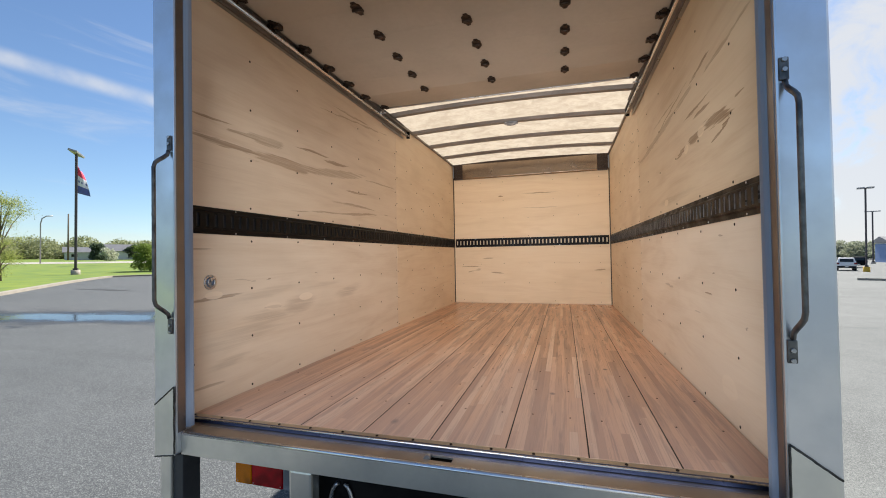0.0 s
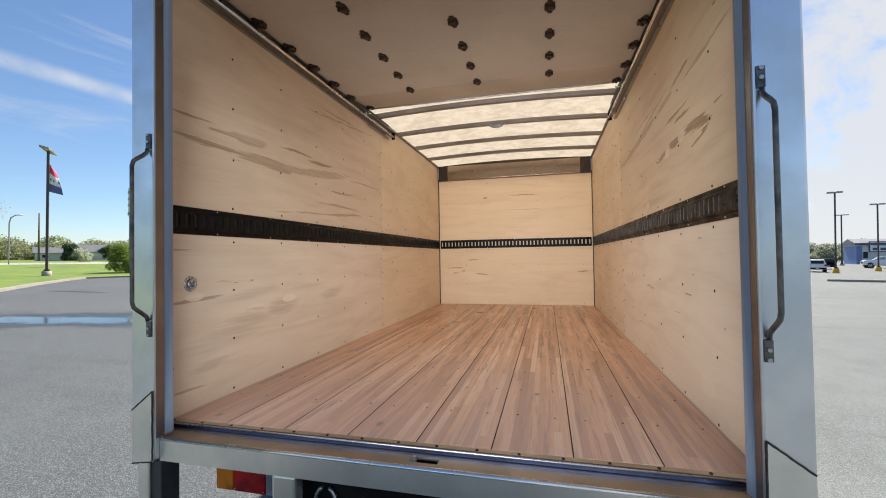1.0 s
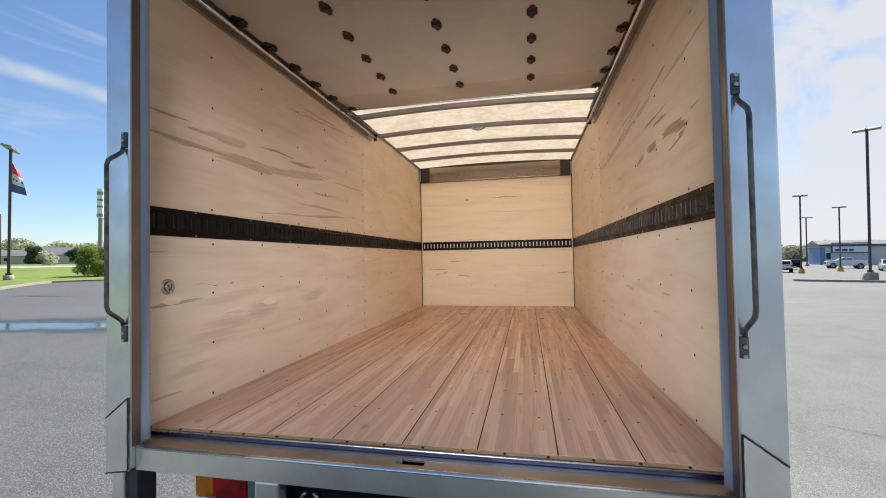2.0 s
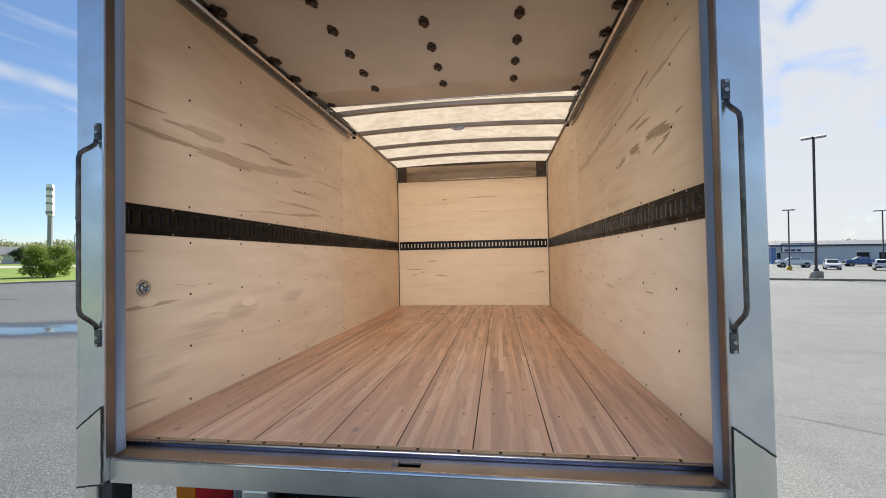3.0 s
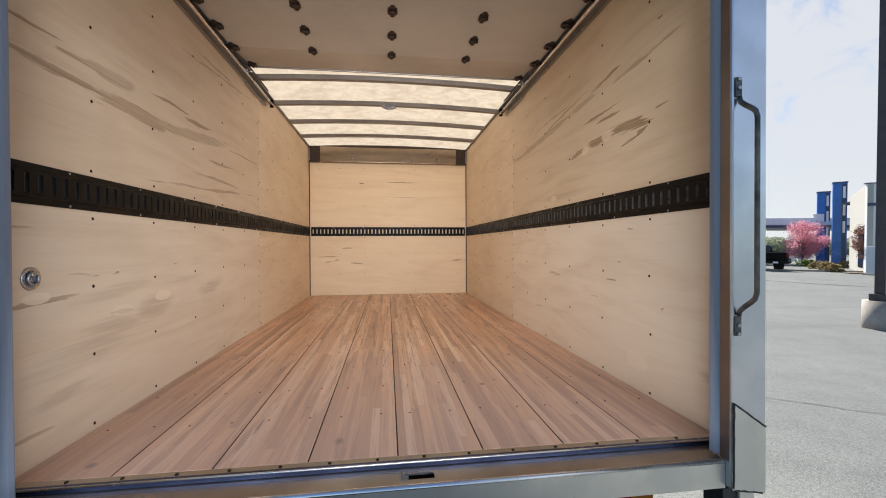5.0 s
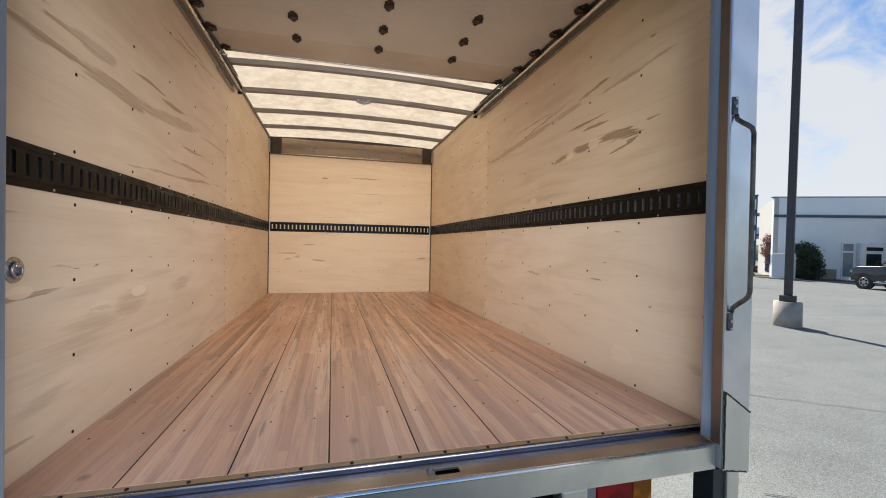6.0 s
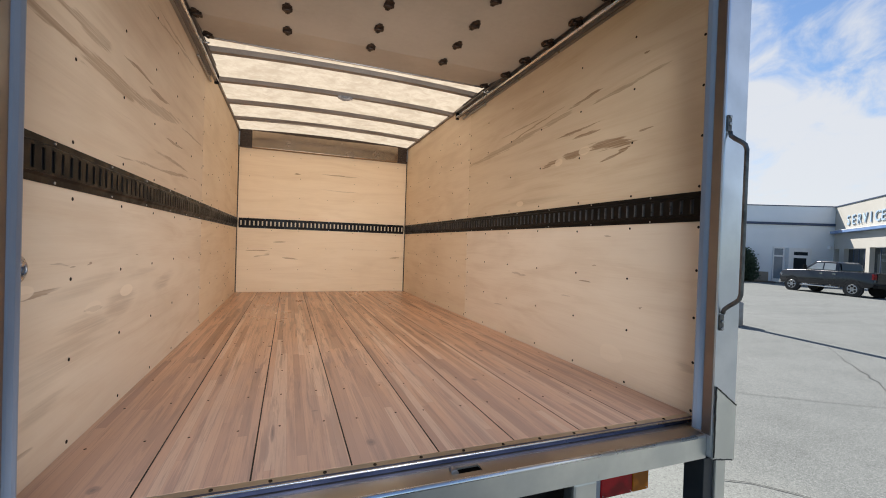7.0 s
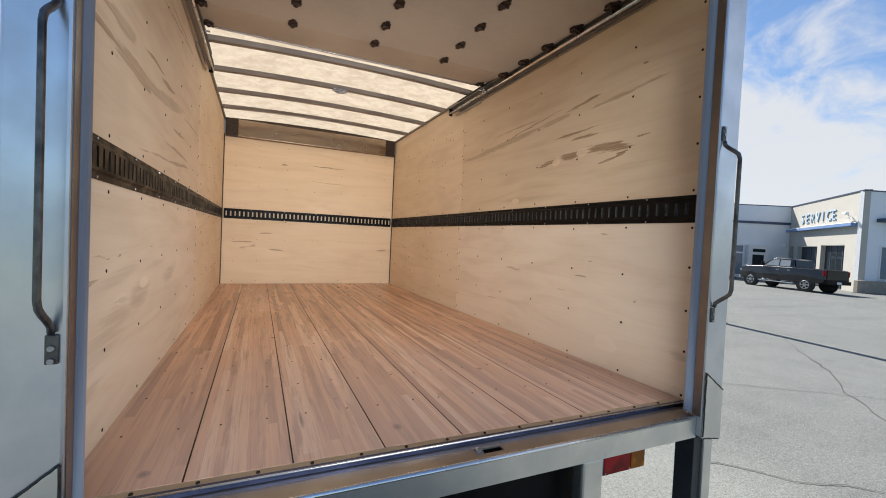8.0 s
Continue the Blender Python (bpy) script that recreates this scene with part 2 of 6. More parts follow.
    col = mix_node(nt, range_node(nt, knots, 0.78, 0.82, 0, 0.85), col, (0.055, 0.028, 0.02))
    for kx, ky, kr, long in ((-0.95, 0.234, 0.014, 1.3), (-0.205, 0.288, 0.015, 1.5), (-0.369, 0.613, 0.012, 0.5), (-0.52, 0.455, 0.006, 11.0), (0.42, 0.80, 0.013, 1.35), (0.71, 1.32, 0.012, 1.35), (-0.58, 1.75, 0.013, 1.35)):
        loc = map_node(nt, v, (kr, kr * long, 10), (kx, ky, 1.14), (0, 0, 0), "TEXTURE")
        ln = nt.nodes.new("ShaderNodeVectorMath")
        ln.operation = "LENGTH"
        nt.links.new(loc, ln.inputs[0])
        d = math_node(nt, "ADD", ln.outputs["Value"], math_node(nt, "MULTIPLY", math_node(nt, "SUBTRACT", fleck, 0.5), 1.2))
        col = mix_node(nt, range_node(nt, d, 1.3, 0.7, 0, 0.75), col, (0.10, 0.048, 0.033))
        col = mix_node(nt, range_node(nt, d, 0.45, 0.3, 0, 0.8), col, (0.035, 0.018, 0.014))
    # glue lines between strips and at their ends
    ex = math_node(nt, "MINIMUM", fx, math_node(nt, "SUBTRACT", 1.0, fx))
    ey = math_node(nt, "MULTIPLY", math_node(nt, "MINIMUM", fy, math_node(nt, "SUBTRACT", 1.0, fy)), math_node(nt, "MULTIPLY", size, 31.0))
    edge = range_node(nt, math_node(nt, "MINIMUM", ex, ey), 0.0, 0.05, 0.26, 0.0)
    col = mix_node(nt, edge, col, (0.10, 0.05, 0.035))
    wear = noise_node(nt, map_node(nt, v, (2.2, 0.8, 1)), 1.4, 5)
    col = mix_node(nt, range_node(nt, wear, 0.45, 0.75, 0, 0.30), col, (0.42, 0.30, 0.235))
    # cooler, greyer tint towards the rear, painting in the daylight of the opening
    rear_noise = noise_node(nt, map_node(nt, v, (7, 2.2, 1)), 1.0, 6, 0.65, 0.6)
    reach = math_node(nt, "ADD", sep.outputs["Y"], math_node(nt, "MULTIPLY", math_node(nt, "SUBTRACT", rear_noise, 0.5), 2.4))
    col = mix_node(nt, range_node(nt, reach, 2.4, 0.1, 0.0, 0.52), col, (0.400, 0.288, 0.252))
    nt.links.new(col, b.inputs["Base Color"])
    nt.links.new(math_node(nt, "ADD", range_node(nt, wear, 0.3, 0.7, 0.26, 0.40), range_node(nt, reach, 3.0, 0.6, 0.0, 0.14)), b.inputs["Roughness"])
    nt.links.new(bump_node(nt, math_node(nt, "SUBTRACT", grain, edge), 0.10, 0.003), b.inputs["Normal"])
    return m


def sheet_steel(name, tint, rough=0.28, brushed=(1, 1, 60), metal=1.0, spots=0.3, ripple=0.03):
    m, nt, b = nodes_of(name)
    v = object_coords(nt)
    cloud = noise_node(nt, v, 5.0, 5)
    brush = noise_node(nt, map_node(nt, v, brushed), 14.0, 3)
    dirt = noise_node(nt, v, 26.0, 5, 0.65)
    col = mix_node(nt, range_node(nt, cloud, 0.3, 0.7), tint, tuple(c * 0.84 for c in tint))
    col = mix_node(nt, range_node(nt, dirt, 0.66, 0.8, 0, spots), col, (0.14, 0.13, 0.115))
    nt.links.new(col, b.inputs["Base Color"])
    b.inputs["Metallic"].default_value = metal
    r = math_node(nt, "ADD", range_node(nt, cloud, 0.3, 0.7, rough - 0.05, rough + 0.08), range_node(nt, dirt, 0.62, 0.85, 0, 0.25 * spots))
    nt.links.new(r, b.inputs["Roughness"])
    if ripple:
        nt.links.new(bump_node(nt, brush, ripple, 0.002), b.inputs["Normal"])
    return m


def asphalt(name, c1, c2, pebble, worn=None):
    """Aggregate in binder; where worn is given the surface bleaches to it on the right and, unseen, behind."""
    m, nt, b = nodes_of(name)
    v = object_coords(nt)
    stone = nt.nodes.new("ShaderNodeTexVoronoi")
    stone.inputs["Scale"].default_value = pebble
    nt.links.new(v, stone.inputs["Vector"])
    big = noise_node(nt, v, 0.16, 6, 0.6)
    mid = noise_node(nt, v, 1.7, 5, 0.6)
    lane = noise_node(nt, map_node(nt, v, (0.10, 0.9, 1), (0, 0, 0), (0, 0, radians(12))), 1.0, 4)
    col = mix_node(nt, range_node(nt, big, 0.3, 0.7), c1, c2)
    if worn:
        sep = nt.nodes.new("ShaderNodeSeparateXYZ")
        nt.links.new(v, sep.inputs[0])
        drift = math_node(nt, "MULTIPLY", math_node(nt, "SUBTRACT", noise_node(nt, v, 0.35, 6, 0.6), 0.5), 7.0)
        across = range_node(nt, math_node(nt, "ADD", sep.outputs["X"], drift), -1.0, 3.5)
        # unseen ground behind the truck is paled too, to brighten the steel's reflections
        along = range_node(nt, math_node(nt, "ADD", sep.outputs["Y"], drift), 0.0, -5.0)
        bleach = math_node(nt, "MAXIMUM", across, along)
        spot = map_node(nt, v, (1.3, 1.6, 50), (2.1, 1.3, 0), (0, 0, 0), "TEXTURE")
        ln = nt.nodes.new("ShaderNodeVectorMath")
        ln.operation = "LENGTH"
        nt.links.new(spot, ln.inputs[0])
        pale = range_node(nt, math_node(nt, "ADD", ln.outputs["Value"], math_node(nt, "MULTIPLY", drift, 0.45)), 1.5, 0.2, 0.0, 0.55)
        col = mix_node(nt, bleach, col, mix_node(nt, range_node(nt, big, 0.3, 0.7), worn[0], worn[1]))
    col = mix_node(nt, range_node(nt, mid, 0.40, 0.70, 0, 0.16), col, tuple(c * 0.25 for c in c1))
    col = mix_node(nt, range_node(nt, lane, 0.52, 0.68, 0, 0.18), col, tuple(c * 0.25 for c in c1))
    if worn:
        # pale patch beside the truck
        col = mix_node(nt, pale, col, (0.25, 0.26, 0.24))
    sc = nt.nodes.new("ShaderNodeSeparateColor")
    nt.links.new(stone.outputs["Color"], sc.inputs[0])
    col = mix_node(nt, range_node(nt, sc.outputs[0], 0.55, 1.0, 0, 0.50), col, tuple(min(1, c * 1.9) for c in (worn[1] if worn else c2)))
    col = mix_node(nt, range_node(nt, sc.outputs[1], 0.65, 1.0, 0, 0.55), col, tuple(c * 0.4 for c in c1))
    sand = noise_node(nt, v, 38.0, 3, 0.7)
    col = mix_node(nt, range_node(nt, sand, 0.56, 0.70, 0, 0.45), col, tuple(min(1, c * 1.6) for c in (worn[1] if worn else c2)))
    col = mix_node(nt, range_node(nt, sand, 0.42, 0.30, 0, 0.50), col, tuple(c * 0.55 for c in c1))
    b.inputs["Roughness"].default_value = 0.88
    if worn:
        # a run of water has left a damp band with ragged edges
        off = math_node(nt, "SUBTRACT", sep.outputs["Y"], math_node(nt, "ADD", math_node(nt, "MULTIPLY", sep.outputs["X"], 0.300), 11.6))
        rag = math_node(nt, "MULTIPLY", math_node(nt, "SUBTRACT", noise_node(nt, map_node(nt, v, (0.5, 1.2, 1), (0, 0, 0), (0, 0, radians(-17))), 1.0, 7, 0.68), 0.5), 3.4)
        far = math_node(nt, "ABSOLUTE", math_node(nt, "ADD", off, rag))
        damp = math_node(nt, "MULTIPLY", range_node(nt, far, 1.9, 0.7, 0.0, 1.0), range_node(nt, sep.outputs["X"], 1.0, -3.0))
        col = mix_node(nt, damp, col, tuple(c * 0.42 for c in c1))
        thread = math_node(nt, "ABSOLUTE", math_node(nt, "ADD", off, math_node(nt, "MULTIPLY", rag, 0.75)))
        wet = math_node(nt, "MULTIPLY", range_node(nt, thread, 1.25, 0.35), range_node(nt, sep.outputs["X"], 1.0, -3.0))
        nt.links.new(math_node(nt, "SUBTRACT", range_node(nt, damp, 0.0, 0.6, 0.88, 0.58), math_node(nt, "MULTIPLY", wet, 0.48)), b.inputs["Roughness"])
        nt.links.new(range_node(nt, wet, 0.0, 1.0, 0.3, 1.0, False), b.inputs["Specular IOR Level"])
    nt.links.new(col, b.inputs["Base Color"])
    b.inputs["Specular IOR Level"].default_value = 0.3
    rough = bump_node(nt, stone.outputs["Distance"], 0.35, 0.006)
    if worn:
        nt.links.new(range_node(nt, wet, 0.0, 0.8, 0.35, 0.02), rough.node.inputs["Strength"])
    nt.links.new(rough, b.inputs["Normal"])
    return m


def glass_like(name, tint, rough=0.05):
    m, nt, b = nodes_of(name)
    v = object_coords(nt)
    nt.links.new(mix_node(nt, noise_node(nt, v, 3.0), tint, tuple(c * 1.4 for c in tint)), b.inputs["Base Color"])
    b.inputs["Roughness"].default_value = rough
    b.inputs["Specular IOR Level"].default_value = 0.4
    return m


def lens_plastic(name, tint):
    m, nt, b = nodes_of(name)
    v = object_coords(nt)
    rib = noise_node(nt, map_node(nt, v, (70, 1, 70)), 3.0, 2)
    glow = noise_node(nt, v, 13.0, 1)
    col = mix_node(nt, rib, tint, tuple(c * 0.6 for c in tint))
    # bright and dark patches paint the lens's uneven inner glow
    col = mix_node(nt, range_node(nt, glow, 0.42, 0.62, 0.0, 0.75), col, tuple(c * 0.25 for c in tint))
    nt.links.new(col, b.inputs["Base Color"])
    b.inputs["Roughness"].default_value = 0.12
    b.inputs["Specular IOR Level"].default_value = 0.25
    nt.links.new(bump_node(nt, rib, 0.3, 0.003), b.inputs["Normal"])
    return m


def fibreglass(name):
    """Translucent roof sheet: passes daylight, mottled by its fibres."""
    m, nt, b = nodes_of(name)
    nt.nodes.remove(b)
    out = nt.nodes["Material Output"]
    v = object_coords(nt)
    f = noise_node(nt, v, 7.5, 7, 0.66, 0.6)
    fine = noise_node(nt, v, 30.0, 5)
    col = mix_node(nt, range_node(nt, f, 0.35, 0.7), ROOF_LIGHT, ROOF_DARK)
    col = mix_node(nt, range_node(nt, fine, 0.4, 0.75, 0, 0.45), col, ROOF_DARK)
    tr = nt.nodes.new("ShaderNodeBsdfTranslucent")
    df = nt.nodes.new("ShaderNodeBsdfDiffuse")
    nt.links.new(col, tr.inputs["Color"])
    df.inputs["Color"].default_value = (0.75, 0.73, 0.68, 1)
    mx = nt.nodes.new("ShaderNodeMixShader")
    mx.inputs[0].default_value = 0.10
    nt.links.new(tr.outputs[0], mx.inputs[1])
    nt.links.new(df.outputs[0], mx.inputs[2])
    nt.links.new(mx.outputs[0], out.inputs["Surface"])
    return m


def leaf_material(name, c1, c2):
    m, nt, b = nodes_of(name)
    g = nt.nodes.new("ShaderNodeNewGeometry")
    col = mix_node(nt, g.outputs["Random Per Island"], c1, c2)
    nt.links.new(col, b.inputs["Base Color"])
    b.inputs["Roughness"].default_value = 0.65
    b.inputs["Specular IOR Level"].default_value = 0.25
    tr = nt.nodes.new("ShaderNodeBsdfTranslucent")
    nt.links.new(col, tr.inputs["Color"])
    mx = nt.nodes.new("ShaderNodeMixShader")
    mx.inputs[0].default_value = 0.45
    nt.links.new(b.outputs[0], mx.inputs[1])
    nt.links.new(tr.outputs[0], mx.inputs[2])
    nt.links.new(mx.outputs[0], nt.nodes["Material Output"].inputs["Surface"])
    return m


DARK_STRIP, MID_STRIP, RED_STRIP, PALE_STRIP, LIGHT_STRIP = (0.400, 0.210, 0.122), (0.600, 0.330, 0.192), (0.665, 0.368, 0.215), (0.710, 0.418, 0.255), (0.755, 0.490, 0.322)
ROOF_LIGHT, ROOF_DARK = (0.435, 0.366, 0.278), (0.315, 0.255, 0.186)
LEFT_STREAKS = [
    (0.10, 2.438, 0.60, 2.430, 0.040, 0.62), (0.50, 2.430, 1.20, 2.438, 0.075, 0.50), (1.05, 2.436, 1.80, 2.528, 0.070, 0.38),
    (0.36, 2.505, 0.60, 2.520, 0.022, 0.55), (0.50, 2.520, 0.80, 2.530, 0.055, 0.42), (0.88, 2.559, 1.32, 2.576, 0.018, 0.70),
    (0.10, 2.536, 0.42, 2.534, 0.016, 0.65), (1.22, 2.539, 1.58, 2.569, 0.018, 0.60), (1.85, 2.511, 2.46, 2.531, 0.018, 0.55),
    (1.52, 2.371, 1.91, 2.391, 0.016, 0.65), (1.36, 2.269, 2.03, 2.270, 0.022, 0.50), (0.97, 2.158, 2.24, 2.246, 0.020, 0.50),
    (1.18, 2.901, 2.27, 3.014, 0.016, 0.45), (1.37, 2.977, 1.93, 2.998, 0.016, 0.45)]
LOW_STREAKS = [
    (0.10, 1.902, 0.28, 1.905, 0.014, 0.40), (0.16, 1.666, 0.46, 1.677, 0.026, 0.55), (0.46, 1.545, 0.85, 1.525, 0.100, 0.30),
    (0.74, 1.545, 1.12, 1.585, 0.150, 0.30), (1.32, 1.575, 1.77, 1.625, 0.100, 0.30), (0.62, 1.583, 0.75, 1.584, 0.020, 0.35),
    (0.16, 1.430, 0.80, 1.500, 0.15, 0.22), (0.30, 1.640, 0.95, 1.690, 0.09, 0.18), (0.20, 1.335, 0.50, 1.36, 0.07, 0.26), (1.0, 1.66, 1.5, 1.69, 0.05, 0.16),
    (0.41, 1.753, 0.52, 1.741, 0.006, 0.35), (0.15, 1.273, 0.31, 1.255, 0.022, 0.40), (1.10, 1.762, 1.14, 1.758, 0.009, 0.8), (0.62, 1.741, 0.65, 1.743, 0.007, 0.6), (0.50, 1.736, 0.54, 1.737, 0.007, 0.7)]
RIGHT_STREAKS = [
    (1.30, 2.668, 2.50, 2.600, 0.055, 0.42), (0.99, 2.690, 1.32, 2.672, 0.040, 0.40), (1.10, 2.740, 1.95, 2.640, 0.013, 0.60),
    (1.33, 2.734, 1.90, 2.722, 0.012, 0.45), (0.75, 2.742, 1.04, 2.712, 0.018, 0.75), (0.34, 2.709, 0.88, 2.676, 0.026, 0.46), (0.42, 2.813, 0.46, 2.809, 0.010, 0.85),
    (0.76, 2.561, 1.15, 2.551, 0.016, 0.75), (0.73, 2.521, 1.04, 2.515, 0.014, 0.75), (1.12, 2.408, 1.32, 2.391, 0.030, 0.75),
    (0.86, 2.426, 1.10, 2.412, 0.046, 0.75), (0.54, 2.412, 0.84, 2.428, 0.060, 0.80), (0.54, 2.385, 0.66, 2.346, 0.022, 0.80),
    (0.58, 2.360, 0.75, 2.330, 0.020, 0.80), (0.40, 2.440, 0.49, 2.436, 0.014, 0.80), (0.92, 2.171, 1.94, 2.175, 0.075, 0.22)]
FRONT_STREAKS = [
    (-0.06, 2.749, 0.40, 2.742, 0.016, 0.7), (-0.44, 2.730, -0.37, 2.729, 0.022, 0.8), (-0.08, 2.543, 0.42, 2.527, 0.014, 0.4), (-0.68, 1.804, -0.48, 1.809, 0.022, 0.5),
    (-0.98, 1.686, -0.68, 1.689, 0.018, 0.7), (-0.54, 1.596, -0.39, 1.585, 0.026, 0.6), (-0.92, 1.586, -0.74, 1.650, 0.024, 0.45), (0.90, 1.62, 1.04, 1.63, 0.02, 0.6)]
MARKS = [
    (0.81, 1.655, 0.90, 1.655, 0.012, 0.8), (0.97, 1.560, 1.05, 1.553, 0.007, 0.4), (1.48, 1.646, 1.66, 1.646, 0.010, 0.4), (1.80, 1.388, 1.96, 1.379, 0.009, 0.4),
    (0.65, 1.922, 0.71, 1.923, 0.012, 0.5), (0.435, 1.571, 0.455, 1.571, 0.014, 0.6), (0.76, 1.758, 0.78, 1.758, 0.014, 0.7), (0.14, 1.35, 0.22, 1.36, 0.05, 0.25)]
PLY_L, PLY_D = (0.79, 0.650, 0.494), (0.66, 0.500, 0.350)
M_PLY_LU = plywood("birch_plywood_streaked", (0.715, 0.562, 0.404), (0.59, 0.425, 0.285), LEFT_STREAKS)
M_PLY_RU = plywood("birch_plywood_knotty", (0.705, 0.546, 0.366), (0.58, 0.405, 0.25), RIGHT_STREAKS, [(1.13, 2.395, 0.085, 0.05, 0.8), (0.887, 2.421, 0.10, 0.05, 0.75), (1.588, 2.168, 0.10, 0.04, 0.7)])
M_PLY_LL = plywood("birch_plywood_scuffed", PLY_L, PLY_D, LOW_STREAKS, [(0.270, 1.686, 0.10, 0.036, 0.8), (1.0, 1.610, 0.14, 0.044, 0.75), (0.687, 1.586, 0.12, 0.042, 0.4)])
# M_PLY and M_PLY_F carry the far end's warm glow in their orange tint
M_PLY = plywood("birch_plywood_far_glow", (0.805, 0.637, 0.448), (0.68, 0.498, 0.322))
M_PLY_RL = plywood("birch_plywood_marked", PLY_L, PLY_D, MARKS, [(0.62, 1.30, 0.16, 0.09, 0.35)])
M_PLY_F = plywood("birch_plywood_front_glow", (0.83, 0.64, 0.43), (0.72, 0.52, 0.325), FRONT_STREAKS, across="X")
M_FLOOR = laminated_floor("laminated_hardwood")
M_STEEL = sheet_steel("polished_steel_post", (0.76, 0.80, 0.86), 0.33, (6, 6, 1), 1.0, 0.12, 0.0)
M_SILL = sheet_steel("brushed_steel_sill", (0.84, 0.85, 0.81), 0.37, (1, 12, 12), 1.0, 0.12, 0.004)
# sill top tinted brown for the plywood it reflects, with dark specks of dirt
M_SILLTOP = sheet_steel("reflection_tinted_sill_top", (0.40, 0.345, 0.285), 0.38, (1, 12, 12), 0.92, 0.35, 0.004)
M_RETURN = sheet_steel("dimmed_post_return", (0.285, 0.270, 0.265), 0.36, (6, 6, 1), 1.0, 0.10, 0.006)
M_STRIP = sheet_steel("dull_strip_steel", (0.56, 0.50, 0.42), 0.42, (1, 60, 60), 1.0, 0.4)
M_CHANNEL = surface("dark_channel_paint", (0.040, 0.043, 0.046), (0.060, 0.062, 0.064), 9, 0.5, 0.0, 0.1)
# navy tint puts the reflected sky into the lip's colour
M_LIP = sheet_steel("sky_tinted_steel_lip", (0.075, 0.10, 0.205), 0.30, (1, 12, 12), 1.0, 0.10, 0.006)
M_EDGE = sheet_steel("bright_highlight_steel", (0.96, 0.965, 0.97), 0.24, (1, 12, 12), 1.0, 0.0, 0.0)
M_TRACK = surface("grey_blue_plastic_seal", (0.235, 0.29, 0.38), (0.285, 0.34, 0.43), 6, 0.45, 0.0, 0.05, (1, 1, 0.2))
M_GALV = sheet_steel("galvanised_track", (0.42, 0.42, 0.42), 0.32, (60, 1, 60), 1.0, 0.4)
M_BLACK = surface("black_painted_steel", (0.0045, 0.004, 0.0035), (0.011, 0.0095, 0.0085), 14, 0.42, 0.0, 0.08)
M_BLACK.node_tree.nodes["Principled BSDF"].inputs["Specular IOR Level"].default_value = 0.12
M_SLOT = surface("slot_edge_glint", (0.11, 0.104, 0.10), (0.18, 0.172, 0.165), 30, 0.38, 0.6, 0.05)
M_BACKING = surface("grey_track_backing", (0.028, 0.031, 0.038), (0.048, 0.052, 0.062), 30, 0.42, 0.3, 0.05)
M_SCREW = surface("dark_screw_hole", (0.014, 0.010, 0.008), (0.035, 0.025, 0.018), 90, 0.8, 0.0, 0.0)
M_SCREW.node_tree.nodes["Principled BSDF"].inputs["Specular IOR Level"].default_value = 0.1
M_ZINC = surface("zinc_bolt", (0.55, 0.56, 0.57), (0.42, 0.43, 0.45), 60, 0.3, 0.9, 0.05)
M_HINGE = surface("dark_bronze_hinge", (0.030, 0.020, 0.014), (0.060, 0.038, 0.026), 40, 0.42, 0.5, 0.10)
M_DOOR = surface("cream_door_laminate", (0.475, 0.425, 0.350), (0.415, 0.368, 0.298), 1.6, 0.5, 0.0, 0.04, (1, 1, 1), 30)
M_BOW = surface("galvanised_roof_bow", (0.20, 0.18, 0.16), (0.27, 0.245, 0.22), 5, 0.45, 0.5, 0.06)
M_ROOF = fibreglass("translucent_fibreglass")
# brown tint paints in the plywood that this steel mirrors
M_HEADER = sheet_steel("front_header_steel", (0.30, 0.225, 0.165), 0.20, (1, 60, 60), 1.0, 0.3)
M_SKIN = surface("white_outer_panel", (0.78, 0.79, 0.80), (0.72, 0.73, 0.74), 2, 0.35, 0.0, 0.02)
M_HANDLE = surface("worn_galvanised_bar", (0.065, 0.067, 0.070), (0.24, 0.24, 0.235), 22, 0.42, 0.85, 0.18, (1, 1, 0.6))
# zinc with the sky's blue reflection mixed into its colour
M_CUP = surface("sky_tinted_zinc_cup", (0.16, 0.22, 0.32), (0.30, 0.38, 0.50), 60, 0.28, 0.8, 0.1)
M_WELD = surface("weld_bead", (0.045, 0.043, 0.040), (0.11, 0.105, 0.095), 80, 0.5, 0.7, 0.4)
M_CHASSIS = surface("black_chassis_paint", (0.005, 0.005, 0.006), (0.012, 0.0115, 0.011), 9, 0.45, 0.0, 0.12)
M_CHASSIS.node_tree.nodes["Principled BSDF"].inputs["Specular IOR Level"].default_value = 0.15
M_RUBBER = surface("black_rubber", (0.008, 0.008, 0.008), (0.016, 0.0155, 0.015), 18, 0.75, 0.0, 0.15)
M_RED = lens_plastic("red_lens", (0.60, 0.003, 0.012))
M_CARRED = lens_plastic("dark_red_car_lens", (0.28, 0.008, 0.014))
M_AMBER = lens_plastic("amber_lens", (0.85, 0.24, 0.004))
M_CLEAR = lens_plastic("clear_lens", (0.72, 0.74, 0.77))
M_REVERSE = lens_plastic("clear_reversing_lens", (0.46, 0.48, 0.52))
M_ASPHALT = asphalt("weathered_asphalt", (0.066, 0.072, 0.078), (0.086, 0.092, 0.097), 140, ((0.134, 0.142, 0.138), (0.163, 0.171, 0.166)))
M_SEAL = surface("tar_joint", (0.030, 0.030, 0.030), (0.060, 0.058, 0.055), 4, 0.7, 0.0, 0.1)
M_KERB = surface("concrete_kerb", (0.27, 0.24, 0.195), (0.35, 0.315, 0.26), 3, 0.85, 0.0, 0.2)
M_GRASS = surface("mown_grass", (0.085, 0.150, 0.012), (0.175, 0.230, 0.024), 0.45, 0.9, 0.0, 0.5, (1, 1, 1), 12)
